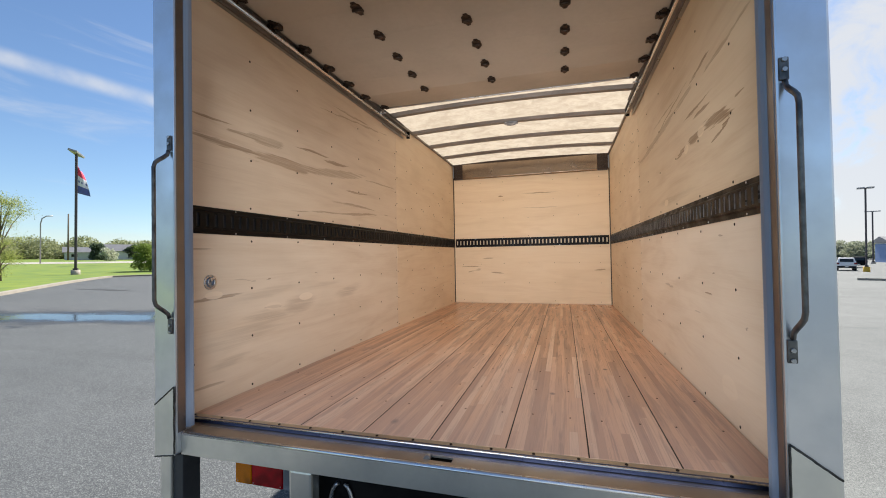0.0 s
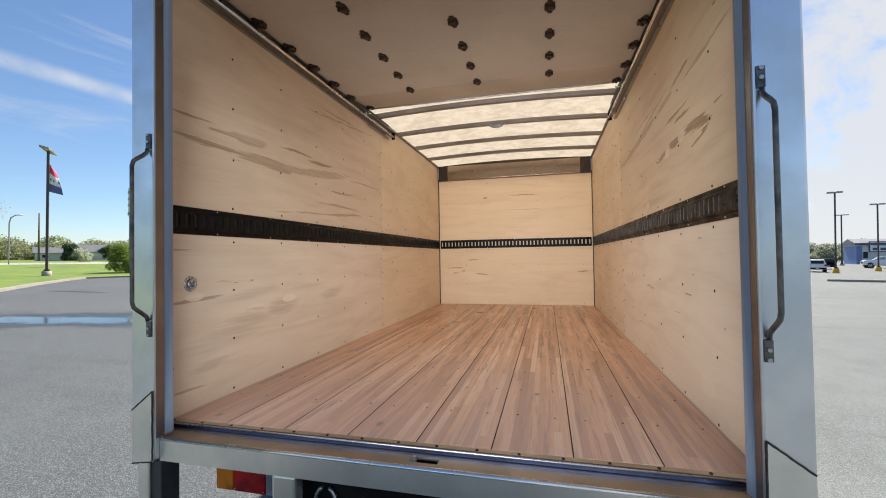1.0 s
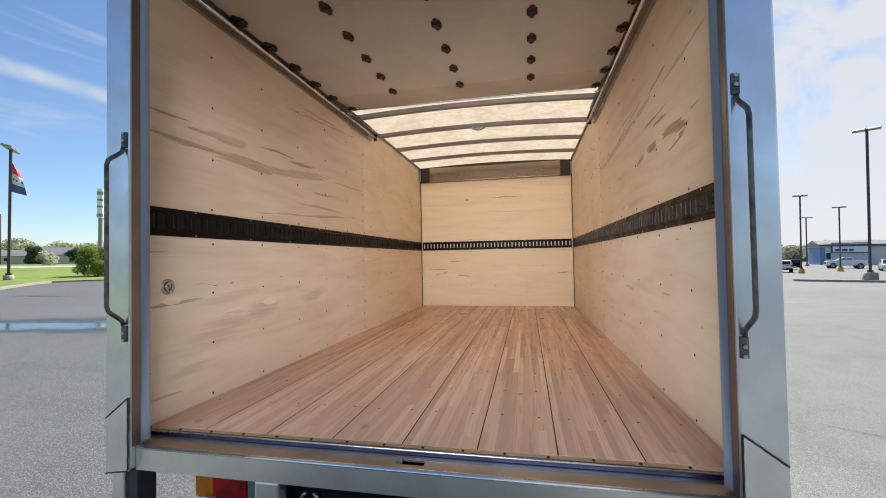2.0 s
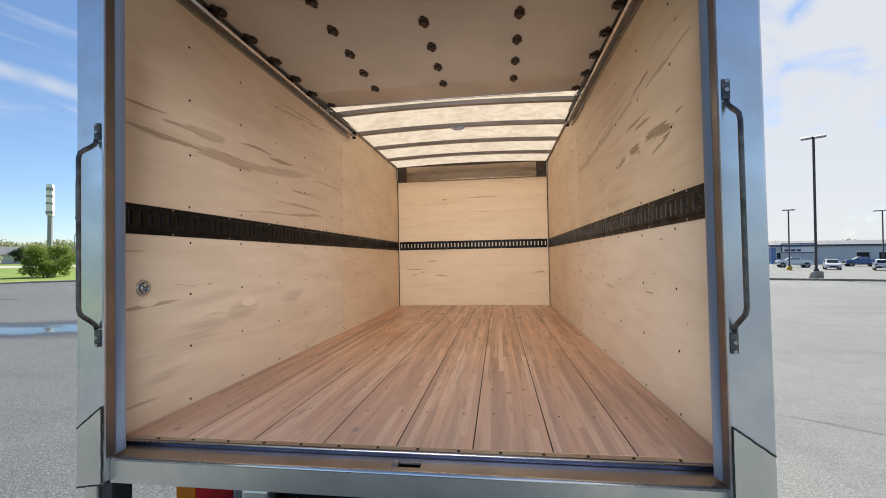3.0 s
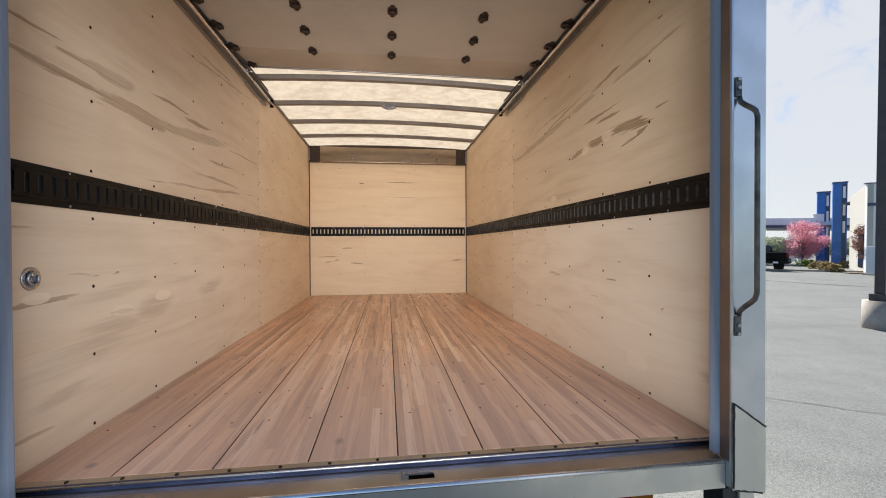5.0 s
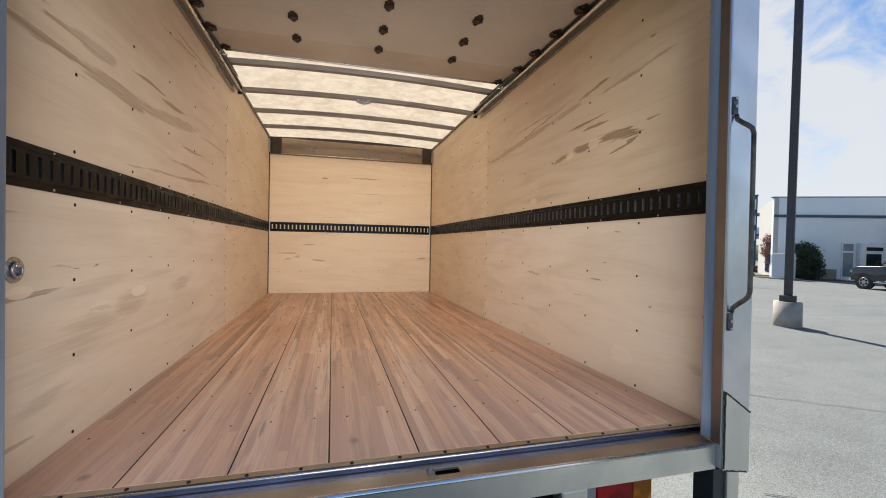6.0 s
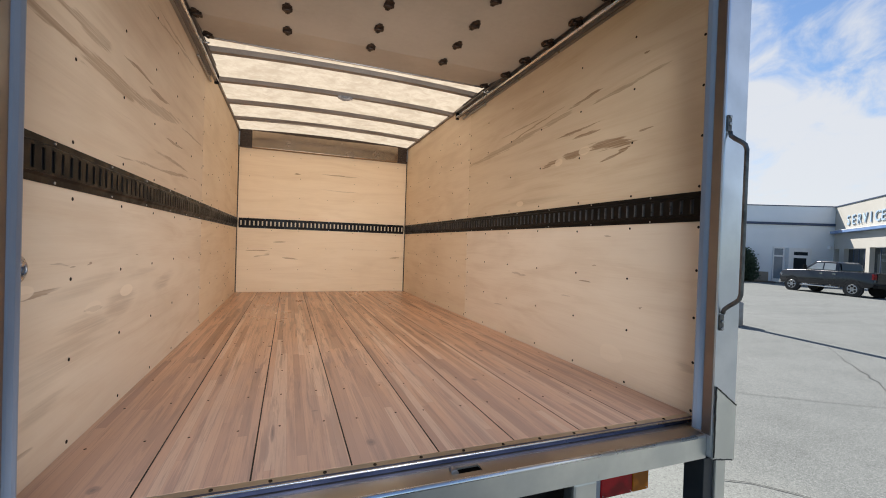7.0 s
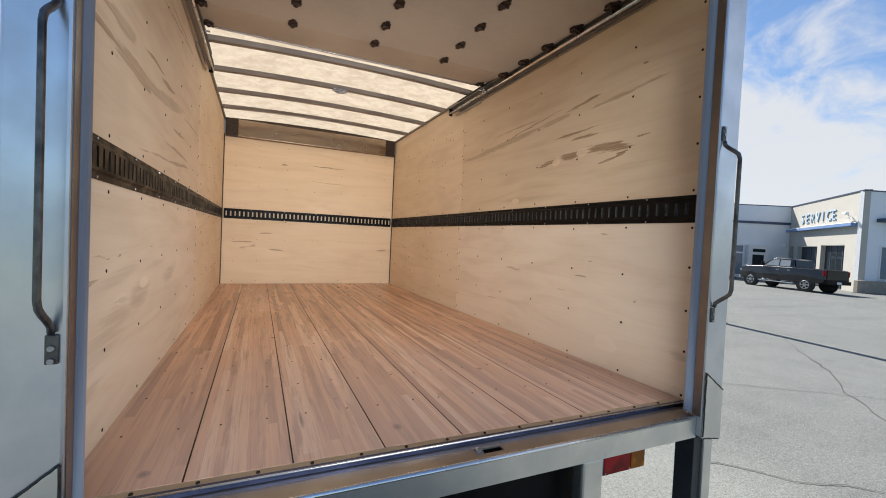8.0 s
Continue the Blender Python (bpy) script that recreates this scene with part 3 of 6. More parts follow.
M_ROAD = surface("pale_road", (0.40, 0.37, 0.33), (0.46, 0.43, 0.38), 0.1, 0.9, 0.0, 0.05)
M_POLE = surface("bronze_pole_paint", (0.045, 0.038, 0.042), (0.075, 0.062, 0.068), 4, 0.45, 0.2, 0.05)
M_LAMPHEAD = surface("grey_lamp_housing", (0.25, 0.25, 0.26), (0.32, 0.32, 0.33), 4, 0.5, 0.3, 0.05)
M_CONCRETE = surface("stained_concrete_base", (0.40, 0.37, 0.33), (0.27, 0.215, 0.17), 2.2, 0.9, 0.0, 0.3)
M_YELLOW = surface("yellow_painted_concrete", (0.70, 0.42, 0.03), (0.55, 0.33, 0.04), 3, 0.7, 0.0, 0.2)
# one stucco in two tints: cool grey on shaded walls, cream on sunlit ones
M_STUCCO = surface("shaded_grey_stucco", (0.79, 0.82, 0.85), (0.83, 0.855, 0.88), 0.7, 0.9, 0.0, 0.15, (1, 1, 1), 25)
M_CREAM = surface("sunlit_cream_stucco", (0.43, 0.415, 0.375), (0.475, 0.455, 0.415), 0.7, 0.9, 0.0, 0.15, (1, 1, 1), 25)
M_GREYWALL = surface("grey_metal_siding", (0.54, 0.57, 0.60), (0.60, 0.63, 0.65), 0.4, 0.7, 0.0, 0.1)
M_ROOFGREY = surface("dark_roofing", (0.11, 0.115, 0.13), (0.16, 0.165, 0.18), 0.5, 0.8, 0.0, 0.2)
# blue siding with the haze of distance mixed into its colour
M_FARBLUE = surface("haze_paled_blue_siding", (0.12, 0.20, 0.40), (0.15, 0.24, 0.44), 0.4, 0.6, 0.0, 0.02)
M_BLUE = surface("blue_sign_panel", (0.025, 0.13, 0.42), (0.035, 0.16, 0.48), 0.6, 0.35, 0.0, 0.02)
# opaque panes painted pale for the bright view through the cab
M_CABGLASS = glass_like("pale_painted_cab_glass", (0.20, 0.225, 0.24))
M_LETTER = surface("pale_blue_sign_letter", (0.40, 0.53, 0.67), (0.46, 0.59, 0.72), 2, 0.35, 0.0, 0.02)
M_BAR = surface("faded_blue_band", (0.14, 0.24, 0.46), (0.18, 0.28, 0.50), 0.6, 0.4, 0.0, 0.02)
M_TRIM = surface("dark_blue_trim", (0.035, 0.055, 0.11), (0.05, 0.075, 0.14), 2, 0.5, 0.0, 0.05)
M_WHITE = surface("white_paint", (0.82, 0.82, 0.81), (0.76, 0.76, 0.76), 2, 0.5, 0.0, 0.03)
M_GLASS = glass_like("dark_window_glass", (0.020, 0.026, 0.030))
M_PALEGLASS = glass_like("pale_window_glass", (0.16, 0.20, 0.24))
M_CAR_WHITE = surface("white_car_paint", (0.72, 0.73, 0.74), (0.68, 0.69, 0.70), 1, 0.22, 0.0, 0.0, (1, 1, 1), 30, 0.05, 0.8)
M_CAR_DARK = surface("charcoal_car_paint", (0.011, 0.0115, 0.015), (0.016, 0.017, 0.021), 1, 0.20, 0.0, 0.0, (1, 1, 1), 30, 0.05, 0.25)
M_CAR_BLACK = surface("black_car_paint", (0.004, 0.004, 0.005), (0.007, 0.007, 0.008), 1, 0.20, 0.0, 0.0, (1, 1, 1), 30, 0.05, 0.05)
M_CAR_BLACK.node_tree.nodes["Principled BSDF"].inputs["Specular IOR Level"].default_value = 0.05
M_CAR_DARK.node_tree.nodes["Principled BSDF"].inputs["Specular IOR Level"].default_value = 0.34
M_CAR_RED = surface("red_car_paint", (0.36, 0.035, 0.05), (0.42, 0.045, 0.06), 1, 0.22, 0.0, 0.0, (1, 1, 1), 30, 0.05, 0.5)
M_CAR_BLUE = surface("blue_car_paint", (0.015, 0.06, 0.22), (0.02, 0.075, 0.26), 1, 0.22, 0.2, 0.0, (1, 1, 1), 30, 0.05, 0.9)
M_CHROME = surface("chrome", (0.75, 0.76, 0.78), (0.66, 0.67, 0.69), 5, 0.12, 1.0, 0.0, (1, 1, 1), 30, 0.04)
M_RIM = surface("grey_alloy_rim", (0.30, 0.30, 0.31), (0.38, 0.38, 0.39), 5, 0.3, 0.8, 0.0)
M_BARK = surface("bark", (0.10, 0.075, 0.055), (0.17, 0.13, 0.10), 9, 0.9, 0.0, 0.5, (1, 1, 0.3))
M_LEAF = leaf_material("spring_leaves", (0.26, 0.31, 0.075), (0.42, 0.44, 0.16))
M_BLOOM = leaf_material("pale_blossom_shrub", (0.40, 0.43, 0.30), (0.58, 0.60, 0.48))
M_BUSH = leaf_material("shrub_leaves", (0.13, 0.20, 0.035), (0.26, 0.33, 0.075))
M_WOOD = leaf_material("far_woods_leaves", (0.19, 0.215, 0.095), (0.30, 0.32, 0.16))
# these two leaf colours are paled to paint in the haze of distance
M_HAZEWOOD = leaf_material("haze_paled_woods_leaves", (0.25, 0.28, 0.135), (0.34, 0.36, 0.20))
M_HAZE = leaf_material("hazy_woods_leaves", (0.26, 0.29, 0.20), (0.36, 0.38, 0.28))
M_CONIFER = leaf_material("conifer_needles", (0.060, 0.092, 0.058), (0.105, 0.140, 0.085))
M_PINK = leaf_material("pink_blossom", (0.66, 0.27, 0.34), (0.80, 0.45, 0.52))
M_MAROON = leaf_material("maroon_leaves", (0.16, 0.085, 0.075), (0.27, 0.16, 0.13))
M_TAN = leaf_material("dry_hedge", (0.22, 0.17, 0.08), (0.32, 0.26, 0.13))
M_FLAG_R = surface("red_flag_cloth", (0.70, 0.05, 0.11), (0.78, 0.08, 0.14), 4, 0.8, 0.0, 0.1)
M_FLAG_W = surface("white_flag_cloth", (0.75, 0.75, 0.78), (0.68, 0.68, 0.72), 4, 0.8, 0.0, 0.1)
M_FLAG_B = surface("blue_flag_cloth", (0.08, 0.10, 0.28), (0.10, 0.13, 0.33), 4, 0.8, 0.0, 0.1)


# ---- mesh helpers ----
def part(name, bm, material, parent=None, label=""):
    me = bpy.data.meshes.new(name)
    bm.normal_update()
    bm.to_mesh(me)
    bm.free()
    ob = new(name, me)
    for m in material if isinstance(material, (list, tuple)) else (material,):
        me.materials.append(m)
    if parent:
        ob.parent = parent
    if label:
        ob["label"] = label
    return ob


def thing(name, m, label, category, group="", kind=""):
    ob = new(name)
    ob.empty_display_size = 0.1
    ob.matrix_world = m
    return tagged(ob, label, category, group, kind)


def box(bm, x0, x1, y0, y1, z0, z1, bevel=0.0, mat=0):
    r = bmesh.ops.create_cube(bm, size=1, matrix=Matrix.Translation(((x0 + x1) / 2, (y0 + y1) / 2, (z0 + z1) / 2)) @ Matrix.Diagonal((x1 - x0, y1 - y0, z1 - z0, 1)))
    vs = r["verts"]
    fs = list({f for v in vs for f in v.link_faces})
    if bevel:
        es = list({e for v in vs for e in v.link_edges})
        fs = bmesh.ops.bevel(bm, geom=es, offset=bevel, segments=2, affect="EDGES", profile=0.6)["faces"] + [f for f in fs if f.is_valid]
    for f in fs:
        f.material_index = mat
    return bm


def boxes(*dims, bevel=0.0):
    bm = bmesh.new()
    for d in dims:
        box(bm, *d, bevel=bevel)
    return bm


def cyl(bm, p0, p1, r0, r1=None, n=12, mat=0, smooth=True):
    a, b = Vector(p0), Vector(p1)
    r1 = r0 if r1 is None else r1
    q = (b - a).to_track_quat("Z", "Y").to_matrix().to_4x4()
    r = bmesh.ops.create_cone(bm, cap_ends=True, segments=n, radius1=r0, radius2=r1, depth=(b - a).length, matrix=Matrix.Translation((a + b) / 2) @ q)
    for f in {f for v in r["verts"] for f in v.link_faces}:
        f.material_index = mat
        f.smooth = smooth and len(f.verts) == 4
    return bm


def prism(bm, pts, axis, a, b, bevel=0.0, mat=0):
    """Extrudes a polygon: axis 'x' takes (y, z), 'y' takes (x, z), 'z' takes (x, y)."""
    def at(p, k):
        return {"x": (k, p[0], p[1]), "y": (p[0], k, p[1]), "z": (p[0], p[1], k)}[axis]
    lo = [bm.verts.new(at(p, a)) for p in pts]
    hi = [bm.verts.new(at(p, b)) for p in pts]
    n = len(pts)
    fs = [bm.faces.new(lo), bm.faces.new(hi[::-1])]
    for i in range(n):
        fs.append(bm.faces.new((lo[i], hi[i], hi[(i + 1) % n], lo[(i + 1) % n])))
    for f in fs:
        f.material_index = mat
    bmesh.ops.recalc_face_normals(bm, faces=fs)
    if bevel:
        bmesh.ops.bevel(bm, geom=list({e for f in fs for e in f.edges}), offset=bevel, segments=2, affect="EDGES", profile=0.6)
    return bm


def sweep(bm, path, r, n=10, flat=1.0):
    """A round (or flattened) bar along a path."""
    pts = [Vector(p) for p in path]
    rings = []
    for i, p in enumerate(pts):
        d = (pts[min(i + 1, len(pts) - 1)] - pts[max(i - 1, 0)]).normalized()
        side = d.cross(Vector((0, 1, 0.01))).normalized()
        up = side.cross(d).normalized()
        rings.append([bm.verts.new(p + side * math.cos(a) * r + up * math.sin(a) * r * flat) for a in (2 * math.pi * k / n for k in range(n))])
    for a, b in zip(rings, rings[1:]):
        for k in range(n):
            bm.faces.new((a[k], a[(k + 1) % n], b[(k + 1) % n], b[k])).smooth = True
    bm.faces.new(rings[0][::-1])
    bm.faces.new(rings[-1])
    bmesh.ops.recalc_face_normals(bm, faces=bm.faces[:])
    return bm


def dots(places, axis, r, proud, n=6):
    """Many small screw heads on one plane, axis the plane's normal with its sign."""
    bm = bmesh.new()
    d = Vector(axis)
    for p in places:
        p = Vector(p)
        cyl(bm, p - d * 0.003, p + d * proud, r, r * 0.8, n, smooth=False)
    return bm


# ---- the cargo box: floor ----
PLANK, GAP, BACK, JOINT = 0.2808, 0.0049, 0.160, -0.006


def floor_z(y):
    """The floor falls a little towards the front of the box."""
    return FLOOR + 0.029 - 0.0061 * (y - BACK)


def slope(bm):
    for v in bm.verts:
        v.co.z += floor_z(v.co.y) - FLOOR
    return bm


floor = tagged(part("floor", boxes((-HALF, HALF, 0.21, FRONT + 0.01, FLOOR - 0.12, FLOOR - 0.034)), M_BLACK),
               "dark steel cross sills under the hardwood floor of the box", "floor", kind="structure")
for k in range(-4, 4):
    x0, x1 = max(k * PLANK + JOINT + GAP / 2, -HALF + 0.0006), min((k + 1) * PLANK + JOINT - GAP / 2, HALF - 0.0006)
    bm = bmesh.new()
    box(bm, x0, x1, BACK, FRONT, FLOOR - 0.033, FLOOR + random.uniform(-0.0003, 0.0003), 0.0005)
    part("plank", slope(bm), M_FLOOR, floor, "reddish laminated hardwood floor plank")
# black strips laid in the plank gaps in place of their shade
bm = bmesh.new()
for k in range(-3, 4):
    x = k * PLANK + JOINT
    box(bm, x - GAP / 2 - 0.0004, x + GAP / 2 + 0.0004, BACK + 0.002, FRONT - 0.001, FLOOR - 0.0338, FLOOR - 0.0004)
tagged(part("gap_shade", slope(bm), M_BLACK, floor, "black strips painting the shade in the gaps between the planks"), kind="stuff")
spots = []
for j in range(13):
    for k in range(-4, 4):
        for u in (0.062, PLANK - 0.062):
            y = 0.500 + j * 0.343 + random.uniform(-0.008, 0.008)
            spots.append((min(max(k * PLANK + JOINT + u + random.uniform(-0.008, 0.008), -1.10), 1.10), y, floor_z(y)))
tagged(part("floor_screws", dots(spots, (0, 0, 1), 0.0050, 0.0010), M_SCREW, floor, "dark countersunk floor screws"), kind="stuff")

# ---- walls ----
SEAM_Y, TRACK_Z = 2.54, 2.042
ROWS_LOW, ROWS_UP = (1.185, 1.447, 1.706, 1.955), (2.125, 2.39, 2.66, 2.92)
COLS = [0.52 + 0.4064 * k for k in range(11)]
EDGE_ROW = (1.182, 1.385, 1.573, 1.773, 1.955, 2.127, 2.338, 2.549, 2.76, 2.975)
for side, name in ((-1, "wall_left"), (1, "wall_right")):
    xin, xout = side * HALF, side * 1.155
    lo, hi = sorted((xin + side * 0.0125, xout))
    wall = tagged(part(name, boxes((lo, hi, 0.079, FRONT + 0.05, FLOOR - 0.12, 3.236), bevel=0.004), M_SKIN),
                  "white outer side panel of the box, lined with plywood", "wall", kind="structure")
    lo, hi = sorted((xin, xin + side * 0.012))
    upper = M_PLY_LU if side < 0 else M_PLY_RU
    lower = M_PLY_LL if side < 0 else M_PLY_RL
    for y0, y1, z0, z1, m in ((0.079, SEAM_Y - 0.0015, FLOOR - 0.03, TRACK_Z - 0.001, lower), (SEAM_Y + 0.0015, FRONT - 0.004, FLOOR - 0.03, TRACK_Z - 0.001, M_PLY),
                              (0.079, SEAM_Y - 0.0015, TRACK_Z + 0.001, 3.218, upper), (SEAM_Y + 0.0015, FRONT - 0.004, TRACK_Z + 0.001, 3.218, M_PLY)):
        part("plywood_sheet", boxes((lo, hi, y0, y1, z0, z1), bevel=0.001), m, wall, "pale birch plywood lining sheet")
    at = [(xin, y + random.uniform(-0.006, 0.006), z + random.uniform(-0.006, 0.006)) for y in COLS for z in ROWS_LOW + ROWS_UP]
    at += [(xin, 0.150 + random.uniform(-0.004, 0.004), z) for z in EDGE_ROW]
    at += [(xin, SEAM_Y - 0.03 + random.uniform(-0.01, 0.01), 1.2 + 0.13 * k) for k in range(14) if abs(1.2 + 0.13 * k - TRACK_Z) > 0.08]
    at += [(xin, random.uniform(2.7, 4.6), random.uniform(1.3, 3.0)) for k in range(26)]
    tagged(part("wall_screws", dots(at, (-side, 0, 0), 0.0074, 0.0014), M_SCREW, wall, "dark screw heads in the plywood"), kind="stuff")

wall = tagged(part("wall_front", boxes((-1.155, 1.155, FRONT + 0.014, FRONT + 0.05, FLOOR - 0.12, 3.236)), M_SKIN),
              "front bulkhead of the box, lined with plywood", "wall", kind="structure")
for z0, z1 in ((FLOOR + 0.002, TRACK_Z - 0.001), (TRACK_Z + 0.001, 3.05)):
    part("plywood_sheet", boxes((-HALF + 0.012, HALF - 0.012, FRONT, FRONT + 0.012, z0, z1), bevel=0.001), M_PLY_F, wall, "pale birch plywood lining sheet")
at = [(x, FRONT, z + random.uniform(-0.01, 0.01)) for x in (-0.98, -0.70, -0.36, 0, 0.36, 0.70, 0.98) for z in (1.18, 1.44, 1.72, 1.955, 2.125, 2.4, 2.66, 2.93) if random.random() < 0.8]
tagged(part("wall_screws", dots(at, (0, -1, 0), 0.005, 0.0014), M_SCREW, wall, "dark screw heads in the plywood"), kind="stuff")

for side in (-1, 1):
    lo, hi = sorted((side * (HALF - 0.0005), side * (HALF - 0.012)))
    tagged(part("trim", boxes((lo, hi, FRONT - 0.008, FRONT - 0.0005, FLOOR + 0.003, 3.04), bevel=0.001), M_HINGE),
           "thin dark metal corner trim between plywood sheets", "trim", kind="structure")


# ---- logistic tracks ----
def slotted_track(length, backed=True):
    """Along local x from 0, its face to -y, centred on z = 0: flanges, a raised web with upright slots."""
    pitch, h, web = 0.0508, 0.0635, 0.045
    t = thing("slotted_track", Matrix.Identity(4), "black steel cargo track with upright slots, screwed to the plywood", "cargo track", "cargo tracks round the box")
    bm = bmesh.new()
    for s in (-1, 1):
        z0, z1 = sorted((s * web, s * h))
        box(bm, 0, length, -0.0035, -0.0005, z0, z1)
        prism(bm, [(-0.0035, s * web), (-0.0125, s * (web - 0.008)), (-0.0095, s * (web - 0.010)), (-0.0005, s * web)], "x", 0, length)
    part("flange", bm, M_BLACK, t)
    bm = bmesh.new()
    n = int(length / pitch)
    start = (length - n * pitch) / 2
    for s in (-1, 1):
        z0, z1 = sorted((s * 0.030, s * (web - 0.007)))
        box(bm, 0, length, -0.0130, -0.0100, z0, z1)
    for k in range(n + 1):
        x = start + k * pitch
        a, b = max(x - 0.0165, 0), min(x + 0.0165, length)
        if b - a > 0.004:
            box(bm, a, b, -0.0131, -0.0102, -0.0305, 0.0305)
    part("web", bm, M_BLACK, t)
    # dark plate added behind the slots to keep bright plywood from showing
    if backed:
        part("backing", boxes((0, length, -0.0018, -0.0004, -0.0445, 0.0445)), M_BACKING, t)
    # lighter strip on one side of each slot paints its reflected light
    bm = bmesh.new()
    for k in range(n):
        x = start + (k + 0.5) * pitch
        box(bm, x - 0.0086, x - 0.0070, -0.0124, -0.0020, -0.029, 0.029)
    tagged(part("slot_edges", bm, M_SLOT, t, "grey strips for the reflection along one edge of each slot"), kind="stuff")
    at = [(start + k * pitch * 8 + pitch * 6.1, -0.0035, s * 0.056) for k in range(int(n / 8) + 1) for s in (-1, 1) if start + k * pitch * 8 + pitch * 6.1 < length - 0.02]
    tagged(part("track_screws", dots(at, (0, -1, 0), 0.005, 0.002), M_ZINC, t, "bright screw heads"), kind="stuff")
    return t


long = slotted_track(FRONT - 0.02 - 0.08)
long.matrix_world = pose(HALF, FRONT - 0.02, TRACK_Z, 0, 0, -90)
copy_thing(long, pose(-HALF, 0.08, TRACK_Z, 0, 0, 90))
short = slotted_track(2.19, False)
short.matrix_world = pose(-1.095, FRONT, TRACK_Z)

# recessed tie-down cup
t = thing("tie_down_ring", pose(-HALF, 0.247, 1.75, 0, 90, 0), "round zinc tie-down cup with a folded ring, set in the plywood", "tie-down")
bm = bmesh.new()
cyl(bm, (0, 0, 0), (0, 0, 0.004), 0.0365, 0.034, 28)
part("flange", bm, M_ZINC, t)
bm = bmesh.new()
cyl(bm, (0, 0, 0.0041), (0, 0, 0.0046), 0.026, 0.026, 24)
part("cup", bm, M_CUP, t, "recessed cup tinted blue for the sky it reflects")
bm = bmesh.new()
sweep(bm, [(math.cos(a) * 0.019, math.sin(a) * 0.019, 0.009) for a in (2 * math.pi * k / 24 for k in range(25))], 0.0036, 8)
part("ring", bm, M_ZINC, t)
part("boss", cyl(bmesh.new(), (-0.012, 0, 0.004), (-0.012, 0, 0.012), 0.008, 0.006, 12), M_ZINC, t)


# ---- roof ----
def arch(x):
    return 0.032 * (1 - (x / HALF) ** 2)


bm = bmesh.new()
N = 18
for z_off in (0.0, 0.004):
    for j, y in enumerate((0.08, FRONT + 0.05)):
        for i in range(N + 1):
            x = -1.15 + 2.3 * i / N
            bm.verts.new((x, y, 3.240 + arch(x) + z_off))
bm.verts.ensure_lookup_table()
R = N + 1
for i in range(N):
    bm.faces.new([bm.verts[k] for k in (i, i + R, i + R + 1, i + 1)])
roof = tagged(part("ceiling", bm, M_ROOF), "translucent fibreglass roof sheet glowing with daylight", "ceiling", kind="structure")
for side in (-1, 1):
    lo, hi = sorted((side * 1.155, side * 1.10))
    tagged(part("roof_rail", boxes((lo, hi, 0.12, FRONT + 0.05, 3.2195, 3.2385), bevel=0.003), M_BOW),
           "dark aluminium rail along the top of the side wall", "roof rail", kind="structure")
for y in (0.55, 1.16, 1.78, 2.39, 3.005, 3.61, 4.22):
    bm = bmesh.new()
    prof = [(-0.045, 0), (-0.022, -0.026), (0.022, -0.026), (0.045, 0), (0.045, -0.003), (0.026, -0.030), (-0.026, -0.030), (-0.045, -0.003)]
    rings = []
    for i in range(N + 1):
        x = -1.10 + 2.2 * i / N
        rings.append([bm.verts.new((x, py, 3.237 + arch(x) + pz)) for py, pz in prof])
    for a, b in zip(rings, rings[1:]):
        for k in range(8):
            bm.faces.new((a[k], a[(k + 1) % 8], b[(k + 1) % 8], b[k]))
    bm.faces.new(rings[0][::-1])
    bm.faces.new(rings[-1])
    bmesh.ops.recalc_face_normals(bm, faces=bm.faces[:])
    ob = tagged(part("roof_bow", bm, M_BOW), "arched grey steel bow under the translucent roof", "roof bow", "roof bows")
    ob.location.y = y

lamp = thing("dome_lamp", pose(-0.01, 3.005, 3.238), "small oval dome lamp under a roof bow, unlit", "lamp")
bm = bmesh.new()
cyl(bm, (0, 0, 0), (0, 0, -0.014), 0.075, 0.070, 28)
bmesh.ops.scale(bm, vec=(1.0, 0.62, 1), verts=bm.verts[:])
part("base", bm, M_REVERSE, lamp)
bm = bmesh.new()
bmesh.ops.create_uvsphere(bm, u_segments=20, v_segments=10, radius=0.06, matrix=Matrix.Translation((0, 0, -0.012)) @ Matrix.Diagonal((1, 0.6, 0.35, 1)))
part("lens", bm, M_CLEAR, lamp)

header = thing("front_header", pose(0, FRONT, 3.008), "shiny steel header beam above the front plywood", "header beam")
bm = bmesh.new()
prism(bm, [(-0.012, 0), (-0.055, 0.012), (-0.055, 0.20), (-0.02, 0.232), (-0.001, 0.232), (-0.001, 0)], "x", -0.96, 0.96, 0.003)
part("beam", bm, M_HEADER, header)
bm = bmesh.new()
rim = [(1.10 - 2.2 * k / 18, 3.2385 + arch(1.10 - 2.2 * k / 18) - 3.008) for k in range(19)]
prism(bm, [(-1.10, 0.226), (1.10, 0.226)] + rim, "y", -0.019, -0.002)
part("closure_strip", bm, M_HINGE, header, "dark strip closing the gap under the roof")
for side in (-1, 1):
    bm = bmesh.new()
    lo, hi = sorted((side * 0.962, side * 1.10))
    box(bm, lo, hi, -0.052, -0.001, 0.0, 0.228, 0.006)
    for k in range(4):
        box(bm, lo + 0.02, hi - 0.02, -0.058, -0.052, 0.03 + k * 0.05, 0.05 + k * 0.05, 0.002)
    part("corner_bracket", bm, M_HINGE, header, "dark ribbed corner bracket")


# ---- overhead door, rolled open ----
DOOR_Z = 3.165
EDGES = [0.08, 0.352, 0.624, 0.90, 1.175, 1.448, 1.718, 2.15]
door = thing("roll_up_door", Matrix.Identity(4), "open cream roll-up door lying under the roof", "roll-up door")
